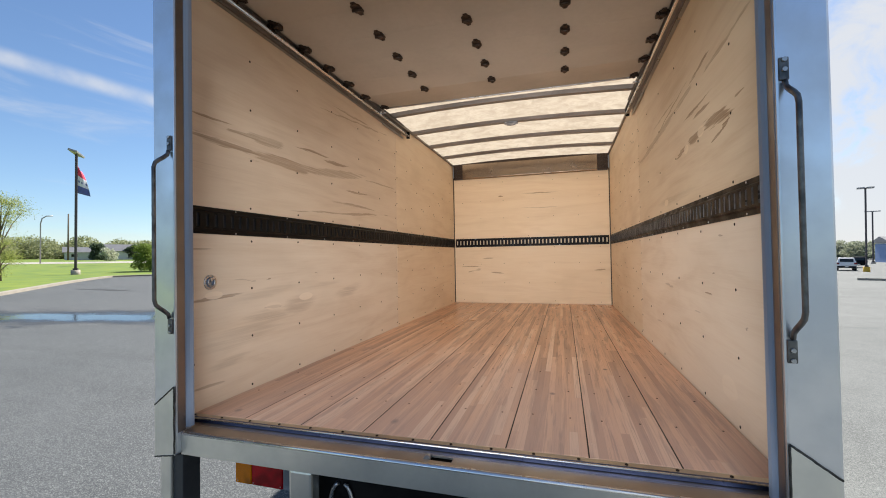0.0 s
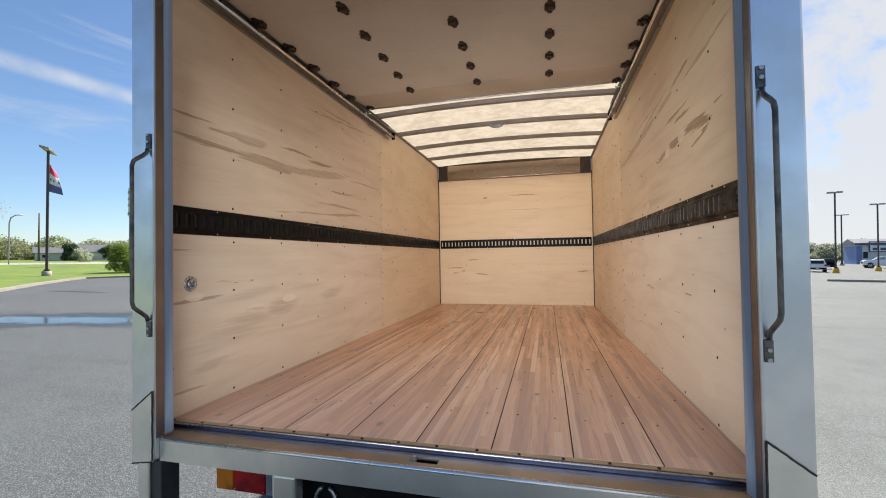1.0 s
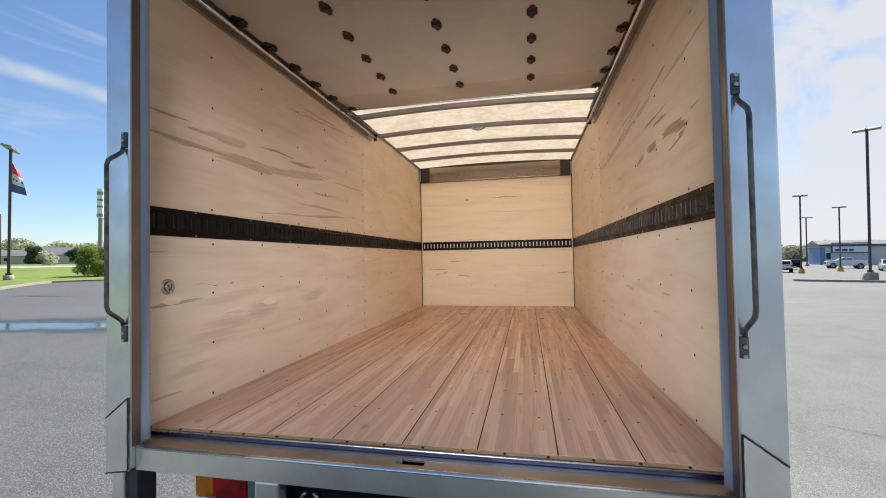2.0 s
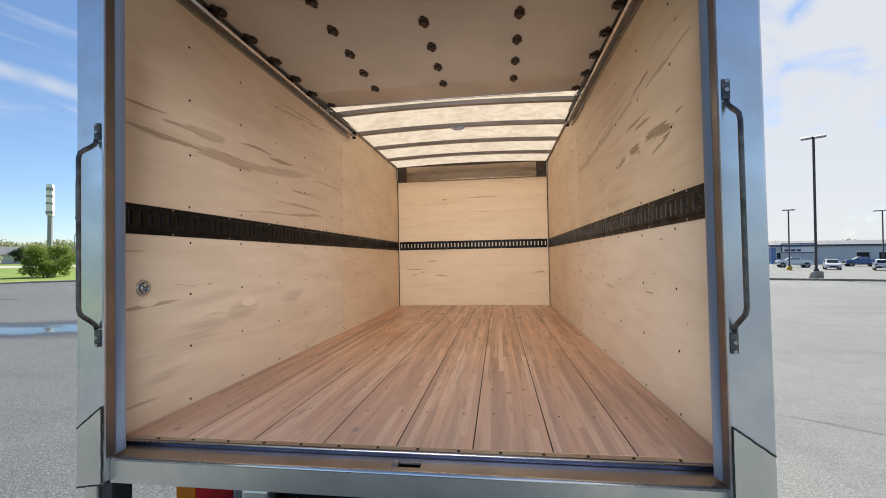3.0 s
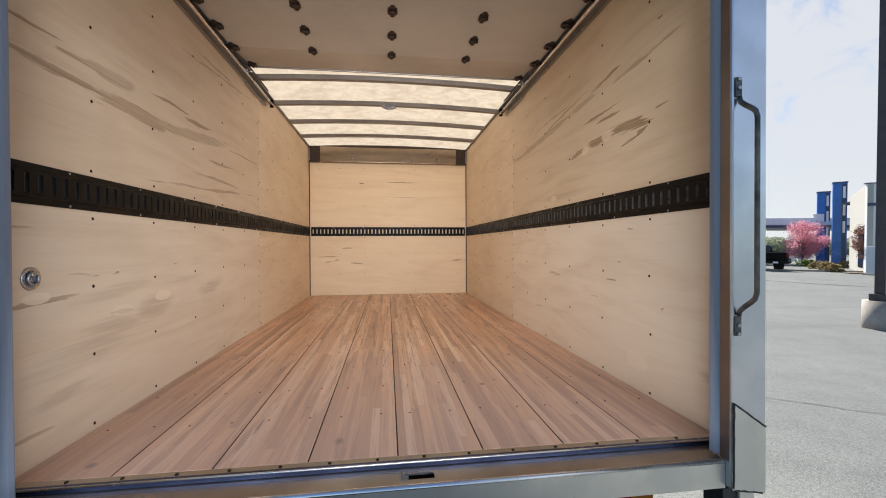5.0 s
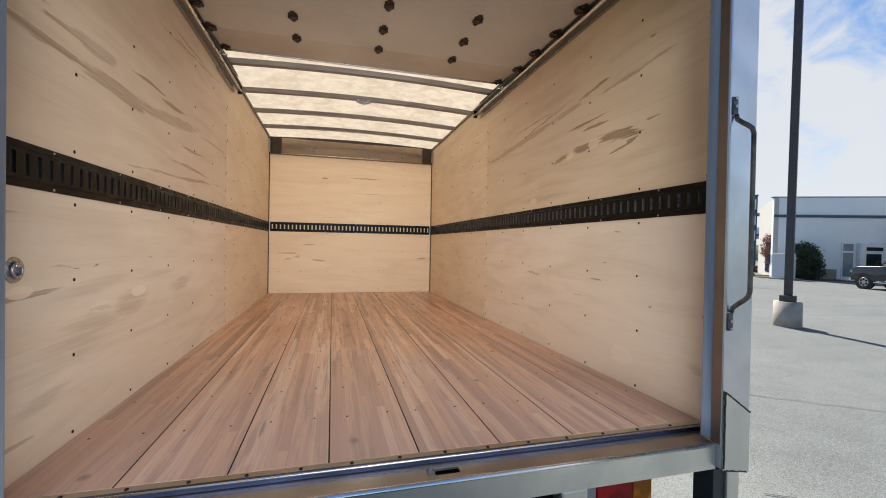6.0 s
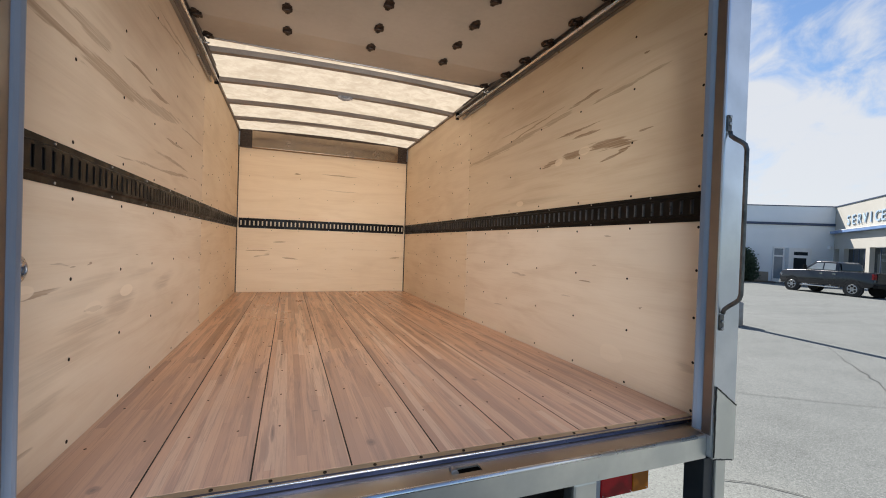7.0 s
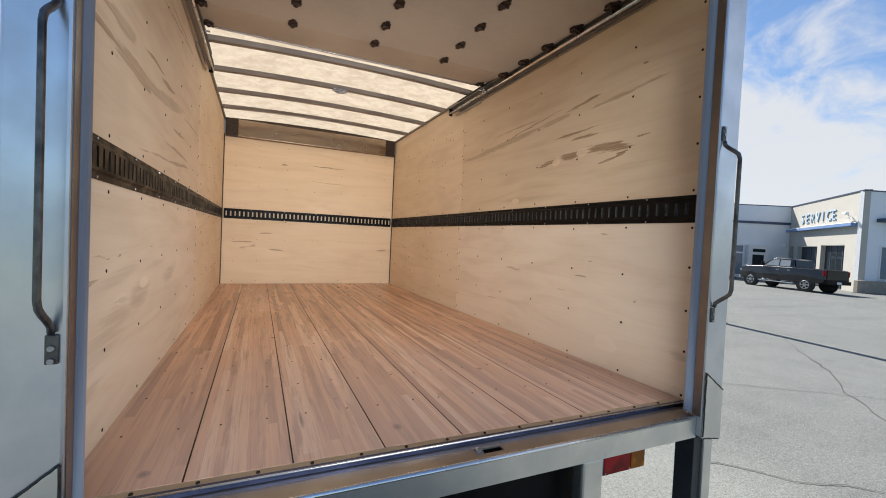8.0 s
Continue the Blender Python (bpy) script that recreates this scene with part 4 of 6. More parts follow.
for a, b in zip(EDGES, EDGES[1:]):
    bm = bmesh.new()
    rise = 0.056 if b > 2 else 0.0
    prism(bm, [(a + 0.0003, DOOR_Z), (b - 0.0003, DOOR_Z + rise), (b - 0.0003, DOOR_Z + rise + 0.017), (a + 0.0003, DOOR_Z + 0.017)], "x", -1.0565, 1.0565, 0.0006)
    part("door_panel", bm, M_DOOR, door, "cream laminated door panel")
part("bottom_bar", boxes((-1.045, 1.045, 2.151, 2.170, DOOR_Z + 0.050, DOOR_Z + 0.076), bevel=0.003), M_GALV, door, "grey metal edge bar")


def hinge_mesh(edge=False):
    bm = bmesh.new()
    leaf = [(-0.013, 0.068), (0.013, 0.068), (0.018, 0.048), (0.032, 0.034), (0.032, 0.006), (-0.032, 0.006), (-0.032, 0.034), (-0.018, 0.048)]
    prism(bm, leaf, "z", -0.005, 0.0, 0.0012)
    prism(bm, [(x, -y) for x, y in leaf[::-1]], "z", -0.005, 0.0, 0.0012)
    cyl(bm, (-0.033, 0, -0.008), (0.033, 0, -0.008), 0.0095, None, 10)
    for x, y in ((0, 0.056), (-0.02, 0.024), (0.02, 0.024), (0, -0.056), (-0.02, -0.024), (0.02, -0.024)):
        cyl(bm, (x, y, -0.005), (x, y, -0.010), 0.006, 0.005, 6)
    if edge:
        box(bm, -0.045, -0.028, -0.03, 0.03, -0.022, 0.0, 0.003)
        box(bm, 0.026, 0.045, -0.026, 0.026, -0.018, 0.0, 0.003)
    return bm


first = part("hinge", hinge_mesh(), M_HINGE, door, "dark bronze door hinge")
first.matrix_basis = pose(0, EDGES[1], DOOR_Z) @ Matrix.Diagonal((0.84, 0.84, 1, 1))
for y in EDGES[1:-1]:
    for x in (-0.528, 0.0, 0.522):
        if (x, y) == (0.0, EDGES[1]):
            continue
        ob = new("hinge", first.data)
        ob.parent, ob.matrix_basis = door, pose(x, y, DOOR_Z) @ Matrix.Diagonal((0.84, 0.84, 1, 1))
        ob["label"] = "dark bronze door hinge"
edge_hinge = None
for y in EDGES[1:-1] + [2.09]:
    for side in (-1, 1):
        if edge_hinge is None:
            edge_hinge = part("roller_hinge", hinge_mesh(True), M_HINGE, door, "dark roller hinge at the door's edge")
            ob = edge_hinge
        else:
            ob = new("roller_hinge", edge_hinge.data)
            ob.parent = door
            ob["label"] = "dark roller hinge at the door's edge"
        ob.matrix_basis = pose(side * 1.036, y, DOOR_Z - 0.001 + (0.045 if y > 2 else 0), 0, 0, 0 if side < 0 else 180) @ Matrix.Diagonal((0.8, 0.8, 1, 1))
        bm = bmesh.new()
        cyl(bm, (side * 1.02, y, DOOR_Z - 0.012), (side * 1.075, y, DOOR_Z - 0.012), 0.006, None, 8)
        cyl(bm, (side * 1.066, y, DOOR_Z - 0.012), (side * 1.084, y, DOOR_Z - 0.012), 0.020, 0.018, 14)
        part("roller", bm, M_ZINC, door)
for side in (-1, 1):
    # channel that the rollers run in, its lower lip rolled to a tube
    t = thing("door_track", Matrix.Identity(4), "galvanised steel door track along the top of the wall", "door track", "door tracks")
    s = side
    bm = bmesh.new()
    prism(bm, [(s * 1.072, 3.128), (s * 1.094, 3.128), (s * 1.094, 3.186), (s * 1.058, 3.186), (s * 1.058, 3.178), (s * 1.088, 3.178), (s * 1.088, 3.134), (s * 1.072, 3.134)][::s], "y", 0.10, 2.77)
    part("channel", bm, M_BOW, t, "dark inside of the channel")
    bm = bmesh.new()
    cyl(bm, (s * 1.066, 0.10, 3.131), (s * 1.066, 2.77, 3.131), 0.0095, None, 14)
    part("rolled_lip", bm, M_EDGE, t, "bright rolled lip of the track")
    bm = bmesh.new()
    prism(bm, [(s * 1.0945, 3.112), (s * 1.0985, 3.112), (s * 1.0985, 3.122), (s * 1.1185, 3.122), (s * 1.1185, 3.20), (s * 1.0945, 3.20)][::s], "y", 0.10, 2.62)
    part("mounting_angle", bm, M_BOW, t, "dark mounting angle")
    lo, hi = sorted((s * 1.0995, s * 1.1185))
    part("wall_flange", boxes((lo, hi, 0.10, 2.62, 3.106, 3.110), bevel=0.0012), M_GALV, t)
    # plate added to close the bright gap above the track
    part("gap_cover", boxes((min(s * 1.0575, s * 1.1185), max(s * 1.0575, s * 1.1185), 0.10, 2.62, 3.2005, 3.206)), M_BOW, t)
    part("edge_strip", boxes((min(s * 1.100, s * 1.112), max(s * 1.100, s * 1.112), 2.2, 2.70, 3.092, 3.105), bevel=0.002), M_GALV, t, "bright edge strip")
    part("end_stop", boxes((min(s * 1.060, s * 1.094), max(s * 1.060, s * 1.094), 2.771, 2.79, 3.110, 3.186), bevel=0.003), M_BLACK, t, "black end stop")


# ---- rear frame ----
SILL_Y, SILL_Z = 0.022, 1.147
frame_rear = thing("door_frame", Matrix.Identity(4), "polished steel rear frame round the open door of the box", "door frame")
for side in (-1, 1):
    outer = 1.169 if side > 0 else 1.158
    lo, hi = sorted((side * 1.0445, side * outer))
    part("post", boxes((lo, hi, 0.0, 0.076, 1.062, 3.36), bevel=0.007), M_STEEL, frame_rear, "shiny steel corner post")
    # thin plate added over the post's inner face, its dim reflection painted darker
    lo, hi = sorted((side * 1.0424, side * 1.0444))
    part("post_return", boxes((lo, hi, 0.007, 0.043, 1.15, 3.198), bevel=0.0006), M_RETURN, frame_rear, "inner face of the steel post, tinted dark for its dim reflection")
    s = side
    bm = bmesh.new()
    prism(bm, [(s * 1.046, 1.062), (s * (outer - 0.006), 1.046), (s * (outer - 0.006), 1.258), (s * 1.050, 1.338)], "y", -0.006, -0.0005, 0.002)
    part("gusset", bm, M_SILL, frame_rear, "welded steel corner plate with a slanted top")
    bm = bmesh.new()
    random.seed(5 + side)
    for p0, p1 in (((s * 1.049, 1.07), (s * 1.050, 1.340)), ((s * 1.050, 1.340), (s * (outer - 0.006), 1.260)), ((s * 1.050, 1.064), (s * 1.151, 1.048))):
        n = 14
        path = [(p0[0] + (p1[0] - p0[0]) * k / n, -0.005 + random.uniform(-0.001, 0.001), p0[1] + (p1[1] - p0[1]) * k / n + random.uniform(-0.001, 0.001)) for k in range(n + 1)]
        sweep(bm, path, 0.0034, 6)
    part("weld", bm, M_WELD, frame_rear, "dark weld bead")
    bm = bmesh.new()
    prism(bm, [(s * 1.0440, 0.044), (s * 1.039, 0.048), (s * 1.033, 0.058), (s * 1.031, 0.070), (s * 1.032, 0.076), (s * 1.0440, 0.076)], "z", SILL_Z + 0.010, 3.2)
    part("seal", bm, M_TRACK, frame_rear, "grey-blue upright door seal strip")
    lo, hi = sorted((s * 1.083, s * 1.138))
    part("leg", boxes((lo, hi, 0.008, 0.100, 0.52, 1.061), bevel=0.006), M_SILL, frame_rear, "steel leg below the frame")
    lo, hi = sorted((s * 1.034, s * 1.082))
    part("leg_channel", boxes((lo, hi, 0.020, 0.105, 0.52, 1.0565), bevel=0.003), M_CHANNEL, frame_rear, "dark channel beside the leg")
bm = boxes((-1.0440, 1.0440, 0.0, 0.118, 3.20, 3.36), bevel=0.006)
part("header", bm, M_STEEL, frame_rear)
# the sill, with a slot for the door latch
SLOT = (0.018, 0.102, 0.056, 0.088)
bm = bmesh.new()
edge = [(SILL_Y + 0.010 - 0.010 * math.cos(a), SILL_Z - 0.010 + 0.010 * math.sin(a)) for a in (math.pi / 2 * k / 6 for k in range(7))]
prism(bm, [(SILL_Y, 1.057)] + edge + [(SLOT[2], SILL_Z), (SLOT[2], SILL_Z - 0.03), (SILL_Y + 0.006, SILL_Z - 0.03), (SILL_Y + 0.006, 1.057)], "x", -1.0435, 1.0435)
box(bm, -1.0435, SLOT[0], SLOT[2], SLOT[3], SILL_Z - 0.006, SILL_Z)
box(bm, SLOT[1], 1.0435, SLOT[2], SLOT[3], SILL_Z - 0.006, SILL_Z)
box(bm, -1.0435, 1.0435, SLOT[3], 0.0965, SILL_Z - 0.006, SILL_Z)
box(bm, -1.0435, 1.0435, 0.0983, 0.150, SILL_Z - 0.006, SILL_Z)
for s in (-1, 1):
    box(bm, min(s * 1.0436, s * 1.118), max(s * 1.0436, s * 1.118), 0.078, 0.150, SILL_Z - 0.006, SILL_Z)
bm.normal_update()
for f in bm.faces:
    c = f.calc_center_median()
    f.smooth = c.y < SILL_Y + 0.0095 and c.z > SILL_Z - 0.0098
# upward faces take the brown tint that paints in the reflected interior
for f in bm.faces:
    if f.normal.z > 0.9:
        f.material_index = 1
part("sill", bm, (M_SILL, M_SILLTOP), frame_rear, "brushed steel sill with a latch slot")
# near-white strip laid on the sill's worn edge to draw its highlight
edge = [(SILL_Y + 0.0102 - 0.0108 * math.cos(a), SILL_Z - 0.0102 + 0.0108 * math.sin(a)) for a in (math.pi / 2 * k / 6 for k in range(7))]
bm = bmesh.new()
prism(bm, edge + [(SILL_Y + 0.010, SILL_Z - 0.010)], "x", -1.043, 1.043)
for f in bm.faces:
    f.smooth = len(f.verts) == 4
part("edge_highlight", bm, M_EDGE, frame_rear, "bright strip for the highlight along the sill's worn front edge")
part("slot_well", boxes((SLOT[0] - 0.01, SLOT[1] + 0.01, SLOT[2] + 0.001, SLOT[3] + 0.01, SILL_Z - 0.05, SILL_Z - 0.032)), M_CHASSIS, frame_rear)
bm = bmesh.new()
cyl(bm, (SLOT[0] - 0.006, SLOT[2] + 0.002, SILL_Z - 0.002), (SLOT[0] - 0.006, SLOT[3] - 0.004, SILL_Z - 0.001), 0.012, None, 14)
part("seam", boxes((-1.0435, 1.0435, 0.0955, 0.0995, SILL_Z - 0.0075, SILL_Z - 0.0062)), M_CHASSIS, frame_rear, "dark seam along the sill")
part("striker", bm, M_GALV, frame_rear, "bright rolled lip of the latch slot")
part("side_plate", boxes((-1.180, -1.1585, 0.012, 0.030, 2.035, 2.17), bevel=0.004), M_SKIN, frame_rear, "pale plate on the outer side of the post")
part("side_plate_foot", boxes((-1.178, -1.1585, 0.010, 0.032, 2.022, 2.0345), bevel=0.003), M_CHASSIS, frame_rear)
bm = bmesh.new()
prism(bm, [(0.1225, SILL_Z + 0.0005), (0.1205, SILL_Z + 0.0030), (0.1205, SILL_Z + 0.0150), (0.1235, SILL_Z + 0.0185), (0.1375, SILL_Z + 0.0188), (0.1375, SILL_Z + 0.0005)], "x", -1.117, 1.117)
part("threshold", bm, M_LIP, frame_rear, "steel threshold lip tinted navy for the sky it reflects")
# near-white bead added to draw the highlight on the lip
part("lip_edge", cyl(bmesh.new(), (-1.117, 0.1232, SILL_Z + 0.0166), (1.117, 0.1232, SILL_Z + 0.0166), 0.0036, None, 10), M_EDGE, frame_rear, "bright bead for the highlight along the lip's top edge")
bm = bmesh.new()
prism(bm, [(0.1382, SILL_Z + 0.0005), (0.1382, SILL_Z + 0.0180), (0.1580, SILL_Z + 0.0214), (0.1597, SILL_Z + 0.0214), (0.1597, FLOOR - 0.004)], "x", -1.117, 1.117)
part("screw_strip", bm, M_STRIP, frame_rear, "dull flat steel strip with screws behind the lip")
at = [(-1.107 + 0.148 * k, 0.1475, SILL_Z + 0.0194) for k in range(15)]
tagged(part("threshold_screws", dots(at, (0, 0, 1), 0.0066, 0.0020, 10), M_SCREW, frame_rear, "dark screws along the threshold"), kind="stuff")


def grab_handle(name):
    t = thing(name, Matrix.Identity(4), "worn galvanised grab handle bolted to the steel post", "grab handle", "grab handles")
    bm = bmesh.new()
    path = [(0, -0.008, 1.620), (0, -0.012, 1.636), (0, -0.030, 1.652), (0, -0.052, 1.668), (0, -0.066, 1.681), (0, -0.072, 1.700)]
    path += [(0, -0.072, 1.71 + 0.04 * k) for k in range(13)]
    path += [(0, -0.072, 2.228), (0, -0.066, 2.247), (0, -0.052, 2.260), (0, -0.030, 2.276), (0, -0.012, 2.292), (0, -0.008, 2.308)]
    sweep(bm, path, 0.0066, 10, 1.25)
    part("bar", bm, M_HANDLE, t)
    for z, dzs in ((1.586, (-0.024, 0.003)), (2.341, (0.024, -0.003))):
        part("plate", boxes((-0.0115, 0.0115, -0.007, -0.001, z - 0.031, z + 0.031), bevel=0.003), M_HANDLE, t)
        for dz in dzs:
            bm = bmesh.new()
            cyl(bm, (0, -0.007, z + dz), (0, -0.0120, z + dz), 0.0070, 0.0058, 12)
            part("bolt", bm, M_ZINC, t, "bright bolt head")
    return t


handle = grab_handle("grab_handle")
handle.location.x = 1.063
copy_thing(handle, pose(-1.067, 0, 0))

# ---- under the box ----
for side in (-1, 1):
    t = thing("tail_lamp", pose(side * 0.71, 0.12, 0.966), "rectangular tail lamp with amber, red and clear lenses under the sill", "tail lamp", "tail lamps")
    s = side
    part("housing", boxes((-0.146, 0.146, 0.004, 0.06, -0.049, 0.047), bevel=0.004), M_CHASSIS, t)
    for a, b, m, nm in ((0.062, 0.142, M_AMBER, "amber_lens"), (-0.090, 0.0605, M_RED, "red_lens"), (-0.141, -0.0915, M_REVERSE, "clear_lens")):
        lo, hi = sorted((s * a, s * b))
        part(nm, boxes((lo, hi, -0.012, 0.0115, -0.043, 0.041), bevel=0.005), m, t)
    tagged(part("lens_screws", dots([(s * x, -0.012, -0.033) for x in (0.13, 0.052, -0.08)], (0, -1, 0), 0.003, 0.002), M_ZINC, t), kind="stuff")
    lo, hi = sorted((s * 0.432, s * 0.531))
    tagged(part("bumper_bracket", boxes((lo, hi, 0.0285, 0.085, 0.55, 1.0565), bevel=0.010), M_SILL), "grey steel upright under the sill", "bracket", "bumper brackets")
    lo, hi = sorted((s * 0.36, s * 0.44))
    tagged(part("chassis_rail", boxes((lo, hi, 0.16, FRONT, 0.72, 0.95), bevel=0.006), M_CHASSIS), "black chassis rail under the box", "chassis rail", "chassis rails")
    wheel = thing("truck_wheel", pose(s * 0.78, 1.75, 0.38, 0, 90, 0), "black dual rear wheel under the box", "wheel", "truck wheels")
    for dx in (-0.14, 0.14):
        bm = bmesh.new()
        cyl(bm, (0, 0, dx - 0.10), (0, 0, dx + 0.10), 0.375, None, 32)
        bmesh.ops.bevel(bm, geom=[e for e in bm.edges if len(e.link_faces) == 2 and any(len(f.verts) > 4 for f in e.link_faces)], offset=0.03, segments=2, affect="EDGES")
        part("tyre", bm, M_RUBBER, wheel)
    flap = boxes((min(s * 0.52, s * 1.0), max(s * 0.52, s * 1.0), 1.15, 1.158, 0.25, 0.93), bevel=0.002)
    tagged(part("mud_flap", flap, M_RUBBER), "black rubber mud flap", "mud flap", "mud flaps")
tagged(part("cross_member", boxes((-0.555, 0.555, 0.13, 0.20, 0.70, 1.03), bevel=0.006), M_CHASSIS), "black chassis cross member", "cross member")
tagged(part("rear_axle", cyl(bmesh.new(), (-0.6, 1.75, 0.38), (0.6, 1.75, 0.38), 0.07, None, 14), M_CHASSIS), "black painted rear axle tube under the box", "axle")
bm = bmesh.new()
sweep(bm, [(-0.36 + 0.05 * math.sin(a), 0.12, 0.985 - 0.10 * (1 - math.cos(a))) for a in (2 * math.pi * k / 22 for k in range(1, 22))], 0.008, 8)
tagged(part("wiring_loop", bm, M_ZINC), "grey looped wiring conduit hanging under the sill", "cable")


# ---- the lot, the lawn and the distance ----
def smooth01(v):
    v = min(max(v, 0.0), 1.0)
    return v * v * (3 - 2 * v)


def gz(x, y):
    """Height of the lot: it dips beyond the island on the right."""
    return -0.40 * smooth01((y - 38) / 24) * smooth01((x - 6) / 14)


def out(x, y, rz=0, dz=0.0):
    return G @ pose(x, y, gz(x, y) + dz, 0, 0, rz)


def ticks():
    v = [-2400, -1200, -600, -300, -200, -150] + list(range(-120, 121, 4)) + [150, 200, 300, 600, 1200, 2400]
    return v


def sheet(name, xs, ys, keep, dz):
    bm = bmesh.new()
    vs = {}
    for i in range(len(xs) - 1):
        for j in range(len(ys) - 1):
            if not keep((xs[i] + xs[i + 1]) / 2, (ys[j] + ys[j + 1]) / 2):
                continue
            f = []
            for a, b in ((i, j), (i + 1, j), (i + 1, j + 1), (i, j + 1)):
                if (a, b) not in vs:
                    vs[a, b] = bm.verts.new((xs[a], ys[b], gz(xs[a], ys[b]) + dz))
                f.append(vs[a, b])
            bm.faces.new(f)
    return bm


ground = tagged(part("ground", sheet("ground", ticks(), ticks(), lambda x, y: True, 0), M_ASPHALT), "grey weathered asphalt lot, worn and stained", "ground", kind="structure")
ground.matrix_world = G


def ribbon(path, widths, z, wave=0.0):
    """A flat band along a path; widths along it, edges uneven."""
    bm = bmesh.new()
    prev = None
    ph = random.uniform(0, 6.28)
    for k, (x, y) in enumerate(path):
        a, b = Vector(path[max(k - 1, 0)]), Vector(path[min(k + 1, len(path) - 1)])
        n = Vector((-(b - a).y, (b - a).x)).normalized()
        w = widths[min(k, len(widths) - 1)] / 2
        u = math.sin(k * 0.43 + ph) + 0.7 * math.sin(k * 1.07 + 2 * ph) + 0.4 * math.sin(k * 2.3 + ph)
        v = math.sin(k * 0.37 + 4 * ph) + 0.7 * math.sin(k * 1.21 + ph) + 0.4 * math.sin(k * 2.1 + 3 * ph)
        end = smooth01(min(k, len(path) - 1 - k) / 6.0) if wave > 0.05 else 1.0
        p = [Vector((x, y)) + n * (w + u * wave * 0.6) * max(end, 0.02), Vector((x, y)) - n * (w + v * wave * 0.6) * max(end, 0.02)]
        cur = [bm.verts.new((q.x, q.y, gz(q.x, q.y) + z)) for q in p]
        if prev:
            bm.faces.new((prev[0], cur[0], cur[1], prev[1]))
        prev = cur
    bmesh.ops.recalc_face_normals(bm, faces=bm.faces[:])
    for f in bm.faces:
        if f.normal.z < 0:
            f.normal_flip()
    return bm


def finer(pts, step):
    res = []
    for a, b in zip(pts, pts[1:]):
        n = max(1, int(math.dist(a, b) / step))
        res += [(a[0] + (b[0] - a[0]) * k / n, a[1] + (b[1] - a[1]) * k / n) for k in range(n)]
    return res + [pts[-1]]


random.seed(3)
for path, w in (([(-25.5, 14.6), (-23.3, 14.9), (-21.0, 14.7)], 0.40), ([(10.8, 4.42), (9.6, 3.55), (8.75, 2.86), (7.63, 2.10), (7.1, 1.84), (6.68, 1.49), (6.27, 1.15)], 0.015),
                ([(3.6, 4.0), (5.65, 2.62), (7.37, 1.52), (10, -0.4), (16, -5.5)], 0.010), ([(21.2, 24.5), (21.5, 20.6), (22.5, 18.6), (24, 16.0)], 0.35),
                ([(2.95, 1.24), (3.12, 1.16), (3.32, 0.99), (3.47, 0.755), (3.63, 0.69), (4.08, 0.405)], 0.011)):
    pts = [(x + random.uniform(-0.03, 0.03), y + random.uniform(-0.03, 0.03)) for x, y in finer(path, 0.22)]
    ob = tagged(part("pavement_joint", ribbon(pts, [w], 0.008, w * 0.3), M_SEAL), "dark tar-filled crack in the pavement", "crack", kind="structure")
    ob.matrix_world = G

# lawn behind its kerb
KERB = [(-3, -19), (-12, -3.5), (-24.6, 11.2), (-31.1, 17.9), (-34.6, 22.0), (-35.9, 24.0), (-35.4, 26.0), (-33.5, 27.9), (-24, 38), (-8, 56), (30, 98)]
bm = bmesh.new()
lo = [bm.verts.new((x, y, 0.115)) for x, y in KERB]
hi = [bm.verts.new((-100 + 0.45 * (y - 20), y + 14, 0.30)) for x, y in KERB]
for k in range(len(KERB) - 1):
    bm.faces.new((lo[k], hi[k], hi[k + 1], lo[k + 1]))
bmesh.ops.recalc_face_normals(bm, faces=bm.faces[:])
for f in bm.faces:
    if f.normal.z < 0:
        f.normal_flip()
lawn = tagged(part("lawn", bm, M_GRASS), "bright green mown lawn beside the lot", "lawn", kind="structure")
lawn.matrix_world = G
bm = bmesh.new()
kp = finer(KERB, 2.0)
for (xa, ya), (xb, yb) in zip(kp, kp[1:]):
    d = Vector((xb - xa, yb - ya)).normalized()
    n = Vector((d.y, -d.x)) * 0.09
    c = [(xa - n.x * 3, ya - n.y * 3), (xa + n.x, ya + n.y), (xb + n.x, yb + n.y), (xb - n.x * 3, yb - n.y * 3)]
    prism(bm, c, "z", -0.05, 0.13)
kerb = tagged(part("kerb", bm, M_KERB), "pale concrete kerb along the lawn", "kerb", kind="structure")
kerb.matrix_world = G
road = tagged(part("road", ribbon([(-210, -120), (-112, 38), (-78, 92), (-20, 190), (60, 330)], [24], 0.32), M_ROAD), "pale far road beyond the lawn", "road", kind="structure")
road.matrix_world = G
median = tagged(part("road_median", ribbon([(-205, -123), (-109, 36), (-75, 90), (-17, 188), (63, 328)], [1.6], 0.42), M_SEAL), "dark median strip along the far road", "road", kind="structure")
median.matrix_world = G
verge = tagged(part("verge", ribbon([(-330, -60), (-190, 70), (-140, 150), (-60, 260)], [140], 0.20), M_GRASS), "far green verge beyond the road", "lawn", kind="structure")
verge.matrix_world = G
back_lawn = tagged(part("back_lawn", ribbon([(-160, -74), (-30, -66), (60, -74), (200, -100)], [28], 0.12), M_GRASS), "green lawn behind the lot", "lawn", kind="structure")
back_lawn.matrix_world = G
# island kerb on the right
bm = bmesh.new()
kp = finer([(19.6, 33.4), (26, 31.9), (33, 29.3), (40, 26.6)], 2.0)
